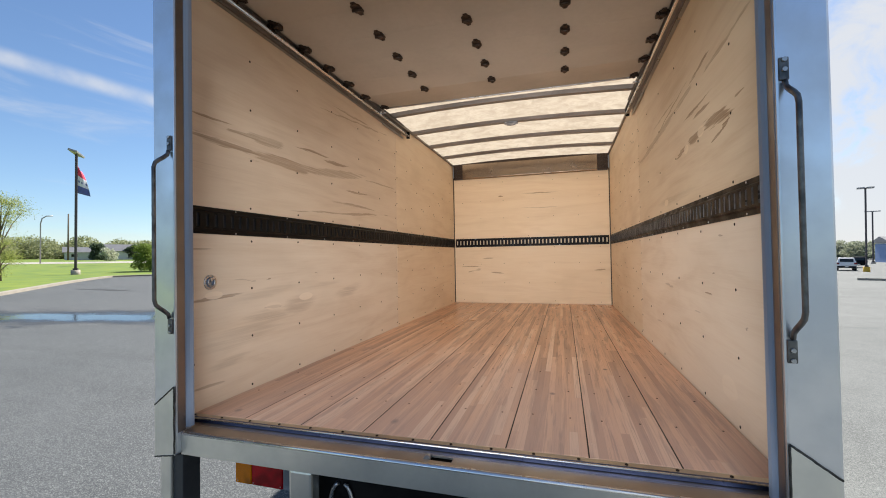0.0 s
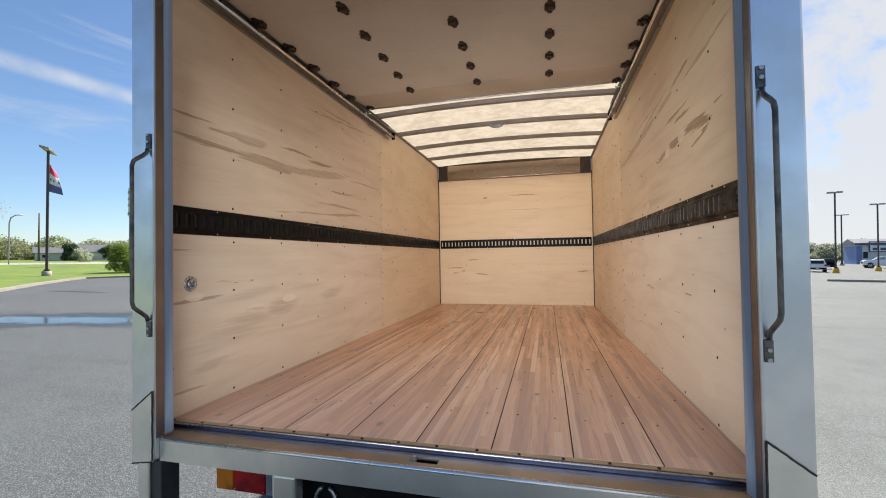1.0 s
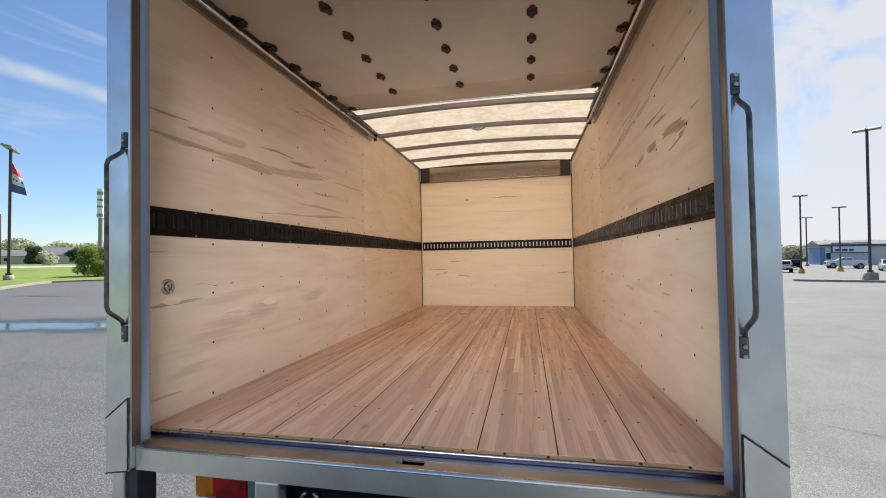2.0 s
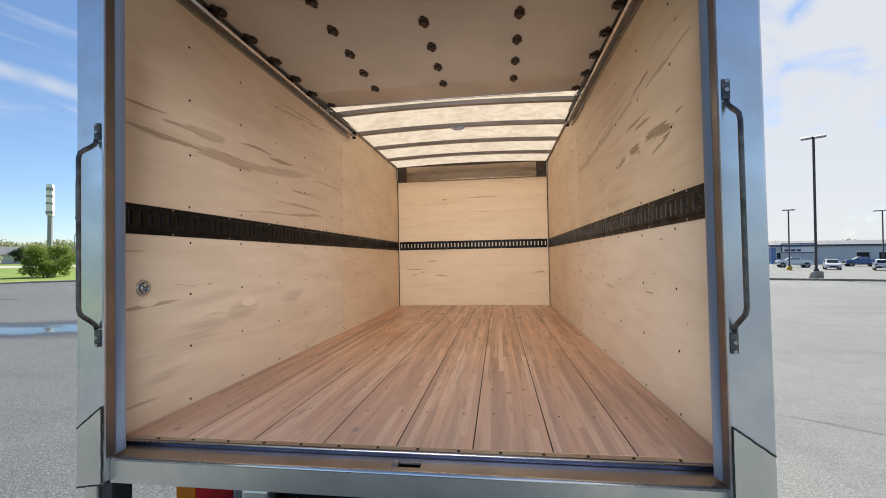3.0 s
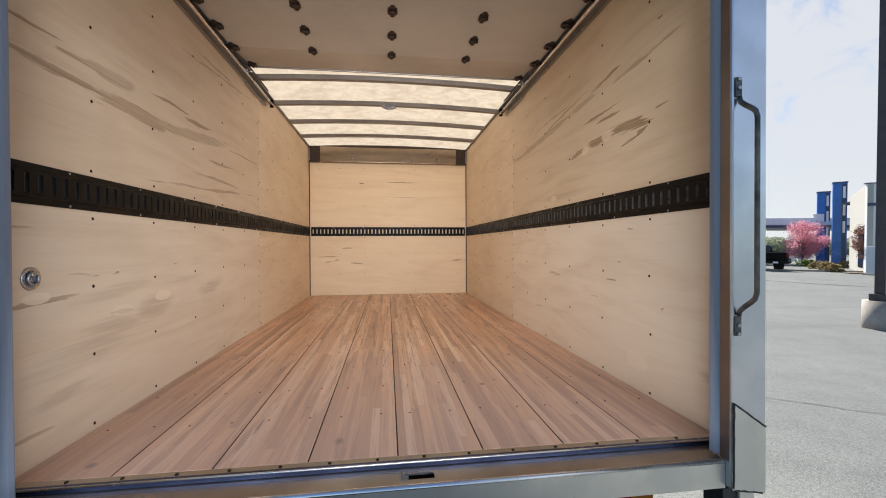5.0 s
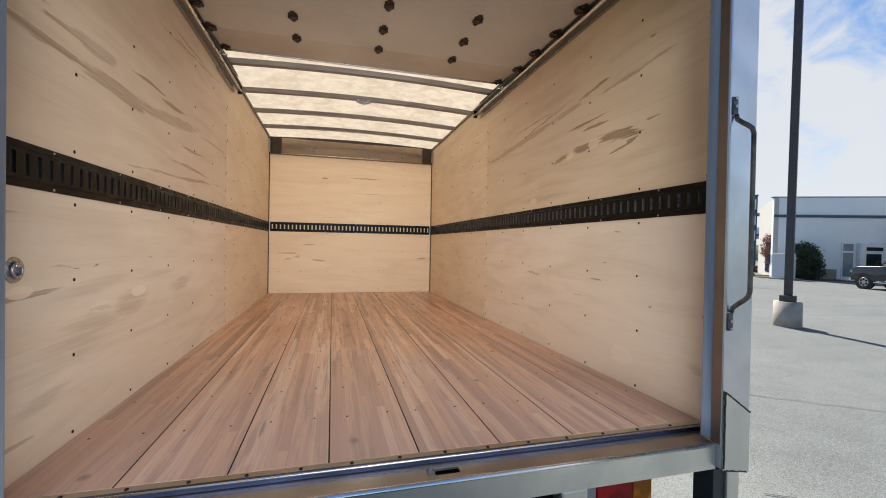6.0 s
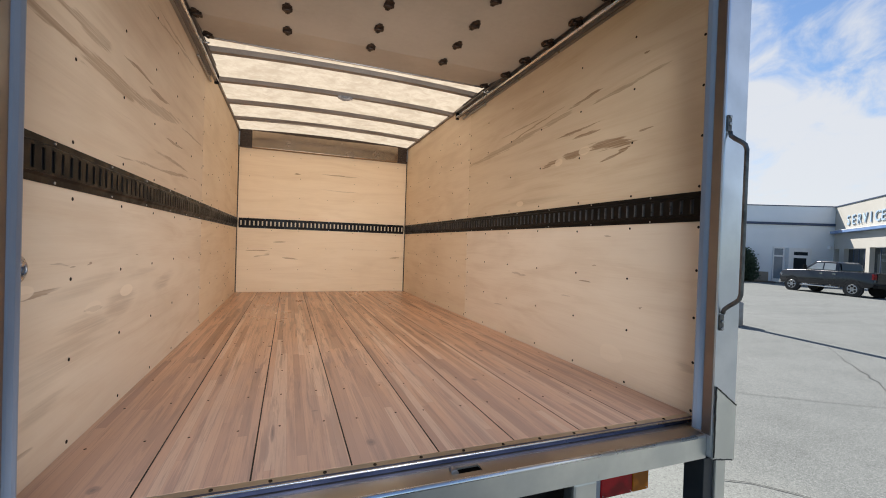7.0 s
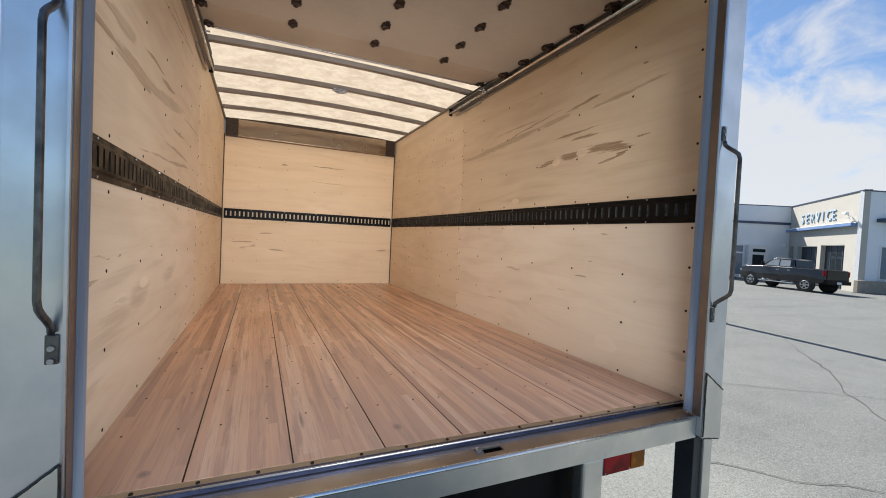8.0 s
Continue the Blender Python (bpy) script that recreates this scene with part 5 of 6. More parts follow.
for (xa, ya), (xb, yb) in zip(kp, kp[1:]):
    d = Vector((xb - xa, yb - ya)).normalized()
    n = Vector((-d.y, d.x)) * 0.18
    prism(bm, [(xa, ya), (xb, yb), (xb + n.x, yb + n.y), (xa + n.x, ya + n.y)], "z", -0.05, 0.15)
island = tagged(part("kerb", bm, M_KERB), "concrete kerb of the parking island", "kerb", kind="structure")
island.matrix_world = G


# ---- trees, shrubs and woods ----
def leaf_mesh(name, blobs, count, size, mat, parent=None, label="", flat=0.75, fuzz=0.18):
    """Many small leaf quads scattered in uneven clumps given as (x, y, z, rx, ry, rz)."""
    rng = np.random.default_rng(len(blobs) * 7 + count)
    blobs = np.array(blobs)
    weight = (blobs[:, 3] * blobs[:, 4] * blobs[:, 5]) ** (2 / 3)
    b = blobs[rng.choice(len(blobs), count, p=weight / weight.sum())]

    def unit(v):
        return v / np.linalg.norm(v, axis=1)[:, None]
    r = rng.uniform(0.35, 1.0, count) ** 0.5 * (1 + fuzz * rng.normal(size=count))
    c = b[:, :3] + unit(rng.normal(size=(count, 3))) * b[:, 3:] * r[:, None]
    u = unit(rng.normal(size=(count, 3)))
    w = unit(np.cross(u, rng.normal(size=(count, 3)))) * flat
    s = size * rng.uniform(0.6, 1.4, count)[:, None]
    vs = np.stack((c - u * s, c + w * s, c + u * s, c - w * s), 1).reshape(-1, 3)
    fs = np.arange(4 * count).reshape(-1, 4)
    me = bpy.data.meshes.new(name)
    me.from_pydata(vs.tolist(), [], fs.tolist())
    me.materials.append(mat)
    ob = new(name, me)
    if parent:
        ob.parent = parent
    if label:
        ob["label"] = label
    return ob


def clumps(rng, n, h0, h1, spread, r0, r1):
    res = []
    for k in range(n):
        a, q = rng.uniform(0, 2 * math.pi), rng.uniform(0, 1) ** 0.6
        z = rng.uniform(h0, h1)
        taper = 1 - 0.55 * abs((z - (h0 + h1) / 2) / ((h1 - h0) / 2 + 1e-6))
        r = rng.uniform(r0, r1)
        res.append((math.cos(a) * q * spread * taper, math.sin(a) * q * spread * taper, z, r, r, r * 0.8))
    return res


def tree(m, height, spread, mat, leaves, size, seed, label, bole=0.25, r=(0.05, 0.11), fuzz=0.18):
    rng = random.Random(seed)
    t = thing("tree", m, label, "tree")
    bm = bmesh.new()
    cyl(bm, (0, 0, -0.2), (rng.uniform(-0.1, 0.1), rng.uniform(-0.1, 0.1), height * 0.55), height * 0.022, height * 0.012, 9)
    cyl(bm, (0, 0, height * 0.5), (0.05, 0.05, height * 0.92), height * 0.012, height * 0.003, 7)
    part("trunk", bm, M_BARK, t)
    blobs = clumps(rng, 44, height * bole, height * 0.97, spread, height * r[0], height * r[1])
    bm = bmesh.new()
    for b in blobs[:26]:
        z = max(b[2] * rng.uniform(0.45, 0.7), height * bole * 0.7)
        mid = (b[0] * 0.5, b[1] * 0.5, z + (b[2] - z) * 0.6)
        cyl(bm, (0, 0, z), mid, height * 0.007, height * 0.005, 6)
        cyl(bm, mid, b[:3], height * 0.005, height * 0.0015, 5)
    part("limbs", bm, M_BARK, t)
    leaf_mesh("crown", blobs, leaves, size, mat, t, fuzz=fuzz)
    return t


def shrub(m, w, d, h, mat, leaves, size, seed, label, name="shrub", pointed=0.0):
    rng = random.Random(seed)
    t = thing(name, m, label, "shrub")
    bm = bmesh.new()
    for k in range(6):
        cyl(bm, (rng.uniform(-0.15, 0.15), rng.uniform(-0.15, 0.15), -0.05), (rng.uniform(-w, w) * 0.3, rng.uniform(-d, d) * 0.3, h * 0.7), 0.03, 0.01, 6)
    part("stems", bm, M_BARK, t)
    blobs = []
    for k in range(30):
        z = rng.uniform(0.12, 0.95) * h
        keep = (1 - pointed * z / h) * math.sqrt(max(1 - ((z / h - 0.35) / 0.75) ** 2, 0.05))
        a, q = rng.uniform(0, 6.28), rng.uniform(0.2, 0.9)
        r = rng.uniform(0.13, 0.22) * h
        blobs.append((math.cos(a) * q * w / 2 * keep, math.sin(a) * q * d / 2 * keep, z * 0.92, r, r, r * 0.8))
    leaf_mesh("foliage", blobs, leaves, size, mat, t)
    return t


tree(out(-36.2, 17.0, dz=0.12), 6.0, 1.9, M_LEAF, 11000, 0.030, 4, "young tree with thin pale spring leaves on the lawn", 0.06, (0.05, 0.10), 0.6)
tree(out(-36.6, 14.8, dz=0.12), 5.4, 2.0, M_LEAF, 11000, 0.030, 9, "young tree with thin pale spring leaves on the lawn", 0.06, (0.05, 0.10), 0.6)
shrub(out(-41.4, 31.9, dz=0.16), 5.4, 4.6, 3.0, M_BUSH, 15000, 0.062, 2, "rounded dense green shrub on the lawn")
for k, (x, y, w, h) in enumerate(((-118, 92, 7, 4.6), (-112, 99, 8, 4.2), (-105, 106, 8, 4.4), (-123.1, 83.7, 6, 3.6), (-96, 112, 7, 4.0))):
    shrub(out(x, y, dz=0.3), w, w, h, M_BLOOM, 2600, 0.16, 30 + k, "far rounded pale blossoming shrub beside the road")
shrub(out(38.1, 24.2), 1.95, 2.0, 3.1, M_CONIFER, 8000, 0.075, 6, "dark evergreen shrub against the building wall", pointed=0.45)
tree(out(38.0, 27.0), 3.8, 1.1, M_MAROON, 4200, 0.055, 16, "small tree with thin reddish brown leaves by the building corner", 0.35)
tree(out(45.7, 38.9), 4.9, 1.9, M_PINK, 13000, 0.055, 7, "small ornamental tree in full pink blossom", 0.22, (0.09, 0.17), 0.32)
for k, (x, y, w, h, mt) in enumerate(((41.0, 33.2, 3.0, 0.75, M_TAN), (38.4, 30.4, 1.8, 0.7, M_TAN), (44.5, 37.5, 3.0, 0.8, M_BUSH), (36.4, 28.0, 1.6, 0.7, M_TAN), (46, 34.5, 3.0, 0.8, M_TAN))):
    shrub(out(x, y, 0, 0.0), w, 1.4, h, mt, 1500, 0.055, 50 + k, "low dry clipped shrub in a planting bed")


def woods(name, centre, a0, a1, r0, r1, n, h, mat, label, seed, each=620, size=0.75):
    rng = random.Random(seed)
    blobs = []
    for k in range(n):
        a = radians(a0 + (a1 - a0) * (k + rng.random()) / n)
        r = rng.uniform(r0, r1)
        x, y = centre[0] + r * math.sin(a), centre[1] + r * math.cos(a)
        hh = h * rng.uniform(0.65, 1.15)
        blobs.append((x, y, hh * 0.5, hh * 0.55, hh * 0.55, hh * 0.5))
        blobs.append((x + rng.uniform(-3, 3), y + rng.uniform(-3, 3), hh * 0.28, hh * 0.7, hh * 0.7, hh * 0.3))
    ob = tagged(leaf_mesh(name, blobs, n * each, size, mat, fuzz=0.05), label, "woods", kind="stuff")
    ob.matrix_world = G
    return ob


woods("far_woods", (0, 0), -100, -10, 235, 275, 190, 10.0, M_HAZEWOOD, "far line of spring trees with haze painted into their leaves", 1, 1700, 0.36)
woods("far_woods", (0, 0), 12, 62, 190, 240, 80, 6.8, M_HAZE, "far line of spring trees with haze painted into their leaves", 2, 1800, 0.32)
woods("far_woods", (0, 0), 95, 260, 120, 170, 110, 10, M_WOOD, "line of spring trees behind the lot", 3)
for k, (x, y, h) in enumerate(((-153.4, 101.3, 6.2), (-152.5, 112.5, 6.0))):
    shrub(out(x, y), 6, 6, h, M_CONIFER, 4000, 0.25, 70 + k, "far dark evergreen tree behind the houses", "far_tree", 0.4)


# ---- lamp posts, flag and signs ----
def lamp_post(x, y, height, rz, base, heads, label, r=0.10, base_r=0.3, base_h=0.5, head_w=1.2, dz=0.0, tilt=0.0):
    t = thing("street_lamp", out(x, y, rz, dz), label, "street lamp")
    bm = bmesh.new()
    cyl(bm, (0, 0, -0.3), (0, 0, base_h), base_r, base_r * 0.97, 24)
    part("base", bm, base, t)
    bm = boxes((-r * 1.9, r * 1.9, -r * 1.9, r * 1.9, base_h, base_h + 0.16), bevel=0.01)
    box(bm, -r, r, -r, r, base_h + 0.16, height, 0.02)
    part("pole", bm, M_POLE, t)
    for s in heads:
        bm = bmesh.new()
        box(bm, -0.05 * abs(s), 0.05 * abs(s), -0.05, 0.05, -0.06, 0.04)
        box(bm, min(0, s * 0.3), max(0.001, s * 0.3), -0.04, 0.04, -0.03, 0.03)
        lo, hi = sorted((s * 0.06, s * (0.25 + head_w)))
        box(bm, lo, hi, -0.32, 0.32, -0.08, 0.09, 0.03)
        ob = part("lamp_head", bm, M_LAMPHEAD, t)
        ob.matrix_basis = pose(0, 0, height + 0.02, tilt, 0, 0)
    return t


flag_lamp = lamp_post(-41.6, 24.9, 10.9, 136, M_CONCRETE, (-1, 1), "tall dark lamp post with a flag, on the lawn", 0.09, 0.34, 0.42, 1.1, 0.12, 16)
lamp_post(25.75, 35.5, 11.3, -38, M_CONCRETE, (-1, 1), "tall bronze lamp post on the parking island", 0.085, 0.45, 0.50, 0.52, 0.1, 24)
lamp_post(11.44, 7.05, 11.5, 30, M_CONCRETE, (-1, 1), "bronze lamp post on a stained round concrete base", 0.090, 0.315, 0.655, 1.2)
lamp_post(34.6, 59.1, 9.85, -25, M_YELLOW, (-1, 1), "far lamp post on a yellow concrete base", 0.085, 0.32, 0.6, 0.48)
lamp_post(44.55, 68.1, 9.2, -25, M_YELLOW, (-1, 1), "far lamp post on a yellow concrete base", 0.085, 0.35, 0.6, 0.5)
lamp_post(68.6, 81.9, 10.2, -30, M_CONCRETE, (-1, 1), "far lamp post with two arms", 0.09, 0.5, 0.5, 0.9)
lamp_post(60.5, 103, 10.6, -30, M_CONCRETE, (-1, 1), "far lamp post with two arms", 0.12, 0.4, 0.4, 0.9)
lamp_post(27.0, 74.0, 6.4, -30, M_CONCRETE, (-1, 1), "far short lamp post", 0.10, 0.4, 0.4, 0.8)


def flag(m):
    t = thing("flag", m, "red, white and blue flag hanging from the lamp post", "flag")
    nx, nz = 14, 24
    bm = bmesh.new()
    grid = []
    for j in range(nz + 1):
        v = j / nz
        reach = 0.30 + 0.68 * v ** 0.8
        row = []
        for i in range(nx + 1):
            u = i / nx
            row.append(bm.verts.new((0.10 + u * reach, 0.16 * math.sin(u * 7 + v * 2.4) * u, -2.45 * v - 0.55 * u * (1 - v * 0.5))))
        grid.append(row)
    for j in range(nz):
        for i in range(nx):
            f = bm.faces.new((grid[j][i], grid[j + 1][i], grid[j + 1][i + 1], grid[j][i + 1]))
            f.material_index = 0 if j < nz * 0.32 else (1 if j < nz * 0.68 else 2)
            if nz * 0.48 < j < nz * 0.55 and i % 5 in (1, 2):
                f.material_index = 2
            f.smooth = True
    cloth = part("cloth", bm, (M_FLAG_R, M_FLAG_W, M_FLAG_B), t)
    cloth.modifiers.new("thickness", "SOLIDIFY").thickness = 0.006
    return t


flag(out(-41.6, 24.9, 32, 9.9))

# pylon sign on the lawn's far side
t = thing("pylon_sign", out(-68, 53.5, -52), "tall white pylon sign with plain dark panels", "sign")
part("pole", boxes((-0.38, 0.38, -0.25, 0.25, 0, 8.5), bevel=0.04), M_LAMPHEAD, t, "grey sign pole")
part("slab", boxes((-0.62, 0.62, -0.35, 0.35, 8.501, 13.3), bevel=0.04), M_WHITE, t)
for z0, z1 in ((12.3, 12.8), (11.3, 11.6), (10.2, 10.5), (8.7, 9.2)):
    part("panel", boxes((0.22, 0.66, -0.40, 0.40, z0, z1), bevel=0.02), M_LAMPHEAD, t)
t = thing("street_light", out(-94, 51.7, 60, 0.3), "far grey curved street light beside the road", "street lamp", "road lights")
bm = bmesh.new()
sweep(bm, [(0, 0, 0), (0, 0, 4), (0, 0, 7.5), (0.2, 0, 8.5), (0.8, 0, 9.0), (1.7, 0, 9.1)], 0.10, 8)
part("pole", bm, M_LAMPHEAD, t)
copy_thing(t, out(-118, 100, 60, 0.3))
bm = bmesh.new()
cyl(bm, (0, 0, 0), (0, 0, 15.5), 0.28, 0.18, 10)
ob = tagged(part("utility_pole", bm, M_BARK), "far dark wooden utility pole", "utility pole")
ob.matrix_world = out(-156, 94)

# blue entry pylons
for x, y, h, w in ((47.0, 36.2, 8.8, 1.10), (50.6, 40.8, 8.5, 1.15)):
    t = thing("entry_pylon", out(x, y, -48), "tall blue entry sign pylon with pale upright bars", "sign", "entry pylons")
    part("slab", boxes((-w / 2, w / 2, -0.6, 0.6, 0, h), bevel=0.05), M_BLUE, t)
    part("dark_edge", boxes((w / 2 - 0.42, w / 2 - 0.06, -0.612, -0.601, 0.1, h - 0.1)), M_TRIM, t, "dark strip down the pylon's edge")
    part("cap", boxes((-w / 2 - 0.05, w / 2 + 0.05, -0.65, 0.65, h, h + 0.12), bevel=0.02), M_TRIM, t)
    for z in (h - 1.6, h - 3.4, h - 5.2):
        part("bar", boxes((w / 2 - 0.34, w / 2 - 0.14, -0.64, -0.613, z, z + 1.2), bevel=0.01), M_WHITE, t)
t = thing("sign_arm", out(50.6, 40.8, -48), "pale crossing sign arm between the blue pylons", "sign")
part("arm", boxes((-1.0, 1.0, -0.85, -0.661, 4.7, 5.1), bevel=0.03), M_LETTER, t)
part("sign_plate", boxes((-0.9, 0.05, -0.85, -0.661, 5.12, 6.0), bevel=0.03), M_WHITE, t)


# ---- buildings ----
def wall_frame(p0, p1):
    """A frame with x from p0 to p1 along the foot of a wall and y into the building."""
    a, b = Vector(p0), Vector(p1)
    return math.degrees(math.atan2(b.y - a.y, b.x - a.x)), (b - a).length


rz, L1 = wall_frame((36.9, 26.2), (45.3, 21.2))
building = thing("service_building", out(36.9, 26.2, rz), "stucco service building, shaded walls tinted pale grey, with a dark eave band", "building")
part("main_wall", boxes((0, L1, 0, 0.3, 0, 7.0)), M_STUCCO, building)
part("parapet_cap", boxes((-0.1, L1, -0.06, 0.34, 7.0, 7.08), bevel=0.01), M_TRIM, building)
part("eave_band", boxes((0, L1, -0.14, -0.001, 5.28, 5.50), bevel=0.02), M_TRIM, building)
part("low_wall", boxes((0.6, 4.5, -0.30, -0.001, 0, 0.92), bevel=0.02), M_KERB, building)
part("roof", boxes((3.6, L1 + 6, 0.31, 14, 6.5, 6.7)), M_ROOFGREY, building)
entry = part("entry_door", boxes((4.9, 5.82, -0.10, -0.002, 0.02, 3.25), bevel=0.02), M_WHITE, building, "white entry door with a pale pane")
part("pane", boxes((5.0, 5.70, -0.108, -0.101, 0.35, 2.35)), M_PALEGLASS, entry)
part("pane", boxes((5.0, 5.70, -0.108, -0.101, 2.5, 3.1)), M_PALEGLASS, entry)
porch = part("porch", boxes((5.95, 7.75, -0.5, -0.002, 0.02, 3.2), bevel=0.03), M_WHITE, building, "white entry porch")
part("pane", boxes((6.35, 7.35, -0.508, -0.501, 1.3, 2.3)), M_GLASS, porch)
part("pane", boxes((6.35, 7.45, -0.508, -0.501, 2.55, 2.85)), M_GLASS, porch)
# low dark strip laid down as the shadow at the wall's foot
part("foot_shadow_strip", boxes((-1.5, 4.6, -1.3, -0.31, 0, 0.10), bevel=0.02), M_BARK, building, "low dark strip standing in for the shadow along the wall's foot")
part("wall_lamp", boxes((L1 - 0.5, L1 - 0.25, -0.25, -0.002, 3.2, 3.5), bevel=0.04), M_WHITE, building)
rz2, L2 = wall_frame((45.3, 21.2), (37.0, 13.0))
wing = thing("service_wing", out(45.3, 21.2, rz2), "service wing, sunlit wall tinted cream, with two dark drive-in doors", "building")
for a, b, z0, z1 in ((0, 0.25, 0, 7), (0.25, 1.1, 3.25, 7), (0.25, 1.1, 0, 1.0), (1.1, 2.0, 0, 7), (2.0, 5.6, 3.25, 7), (5.6, 6.2, 0, 7), (6.2, 9.7, 3.3, 7), (9.7, L2, 0, 7)):
    part("wall_pier" if z0 == 0 else "wall_lintel", boxes((a + 0.001, b, 0, 0.35, z0, z1)), M_CREAM, wing)
part("parapet_cap", boxes((0, L2 + 0.1, -0.06, 0.4, 7.0, 7.08), bevel=0.01), M_TRIM, wing)
part("blue_bar", boxes((0, L2 - 0.6, -0.35, -0.002, 4.60, 4.82), bevel=0.04), M_BAR, wing)
part("bar_edge", boxes((0, L2 - 0.6, -0.36, -0.20, 4.821, 4.88), bevel=0.01), M_WHITE, wing)
for a, b, z0, z1 in ((0.25, 1.1, 1.0, 3.25), (2.0, 5.6, 0.02, 3.25), (6.2, 9.7, 0.02, 3.3)):
    dr = part("drive_in_door", boxes((a + 0.02, b - 0.02, 0.30, 0.34, z0, z1 - 0.02)), M_GLASS, wing, "dark glazed drive-in door")
    for k in range(1, 4):
        x = a + (b - a) * k / 4
        part("mullion", boxes((x - 0.03, x + 0.03, 0.28, 0.30, z0, z1 - 0.02)), M_TRIM, dr)
bm = bmesh.new()
cyl(bm, (10.3, -0.05, 5.35), (10.5, -0.40, 5.50), 0.035, None, 8)
cyl(bm, (10.3, -0.05, 5.05), (10.45, -0.30, 5.45), 0.025, None, 8)
box(bm, 10.4, 10.9, -0.62, -0.40, 5.40, 5.60, 0.05)
part("flood_light", bm, M_WHITE, wing, "white flood light on a wall arm")
rz3, L3 = wall_frame((37.0, 13.0), (52.0, 6.8))
end = thing("service_end", out(37.0, 13.0, rz3), "end of the service wing, shade tinted pale grey, with wide windows", "building")
part("wall", boxes((0.02, L3, 0.0, 0.3, 0, 6.98)), M_STUCCO, end)
part("parapet_cap", boxes((0.02, L3, -0.06, 0.34, 6.98, 7.06), bevel=0.01), M_TRIM, end)
part("eave_band", boxes((1.0, L3, -0.5, -0.002, 4.9, 5.15), bevel=0.03), M_TRIM, end)
win = part("window", boxes((1.4, 5.0, -0.05, -0.002, 0.9, 3.3), bevel=0.02), M_WHITE, end)
part("pane", boxes((1.5, 4.9, -0.06, -0.051, 1.0, 3.2)), M_PALEGLASS, win)
part("low_wall", boxes((-0.6, L3, -0.6, -0.3, 0, 0.85), bevel=0.03), M_KERB, end)
rz4, L4 = wall_frame((44.9, 33.6), (36.9, 26.2))
side_wing = thing("building_side", out(44.9, 33.6, rz4), "side wall of the service building, tinted cream for the sun", "building")
part("wall", boxes((0, L4 - 0.01, 0.02, 0.35, 0, 7.0)), M_CREAM, side_wing)
part("window", boxes((L4 - 4.5, L4 - 1.8, -0.02, 0.015, 0.4, 3.2)), M_GLASS, side_wing)

sign = thing("service_sign", out(45.3, 21.2, rz2) @ pose(2.4, -0.05, 5.25, 90, 0, 0), "raised blue letters spelling SERVICE on the cream wall", "sign")
for k, ch in enumerate("SERVICE"):
    cu = bpy.data.curves.new("letter", "FONT")
    cu.body, cu.size, cu.extrude, cu.bevel_depth = ch, 1.15, 0.02, 0.006
    tmp = bpy.data.objects.new("letter", cu)
    me = bpy.data.meshes.new_from_object(tmp)
    bpy.data.objects.remove(tmp)
    me.materials.clear()
    me.materials.append(M_LETTER)
    ob = new("letter", me)
    ob.parent, ob.location = sign, (k * 0.88 + (0.2 if ch == "I" else 0), 0, 0)

# grey cabinet beside the building
t = thing("utility_cabinet", out(35.6, 24.3, 4), "pale grey utility cabinet beside the building", "cabinet")
part("body", boxes((-0.68, 0.68, -0.48, 0.48, 0.08, 2.1), bevel=0.03), M_GREYWALL, t)
part("plinth", boxes((-0.85, 0.85, -0.6, 0.6, 0, 0.079), bevel=0.01), M_KERB, t)
part("door_seam", boxes((-0.01, 0.01, -0.486, -0.481, 0.2, 2.0)), M_ROOFGREY, t)

# showroom canopy
rz5, L5 = wall_frame((41.15, 44.1), (60.7, 36.2))
can = thing("canopy", out(41.15, 44.1, rz5), "grey flat-roofed drive-through canopy with a dark lower edge", "canopy")
bm = bmesh.new()
prism(bm, [(0, 0), (22, 0), (25.2, 9), (3.2, 9)], "z", 4.75, 5.6, 0.04)
part("fascia", bm, M_STUCCO, can)
bm = bmesh.new()
prism(bm, [(-0.3, -0.25), (22.2, -0.25), (25.5, 9.2), (3.0, 9.2)], "z", 4.45, 4.74, 0.03)
part("edge_band", bm, M_TRIM, can)
for x, y, w in ((1.0, 0.8, 0.25), (8.05, 0.8, 0.14), (23.5, 8.2, 0.5), (20.5, 0.8, 0.5)):
    part("pillar", boxes((x - w, x + w, y - 0.3, y + 0.3, -0.3, 4.44), bevel=0.03), M_WHITE, can)

# far trade building
rz6, L6 = wall_frame((71.6, 117.2), (102, 109.2))
shop = thing("far_building", out(71.6, 117.2, rz6), "long low grey trade building with a dark roof edge", "building")
part("wall", boxes((0, L6, 0, 8, 0, 4.6)), M_GREYWALL, shop)
part("blue_end", boxes((-0.1, 0.9, -0.1, 8.1, 0, 4.3)), M_FARBLUE, shop)
bm = bmesh.new()
prism(bm, [(-0.6, 4.61), (-0.6, 5.0), (4, 6.1), (8.6, 5.0), (8.6, 4.61)], "x", -0.5, L6 + 0.5)
part("roof", bm, M_ROOFGREY, shop)
part("fascia", boxes((-0.55, L6 + 0.5, -0.75, -0.601, 4.55, 5.02), bevel=0.02), M_TRIM, shop)
part("sign_board", boxes((2.0, 9.0, -0.4, -0.1, 2.9, 5.4), bevel=0.05), M_TRIM, shop)
part("sign_face", boxes((2.2, 8.8, -0.45, -0.401, 3.1, 5.2)), M_WHITE, shop)
for a, b, z0, z1 in ((2.6, 3.6, 3.3, 3.9), (3.9, 4.9, 3.3, 3.9), (5.2, 6.0, 3.3, 3.9), (2.6, 6.2, 4.3, 4.8)):
    part("bar", boxes((a, b, -0.47, -0.451, z0, z1)), M_TRIM if z0 < 4 else M_LETTER, shop)
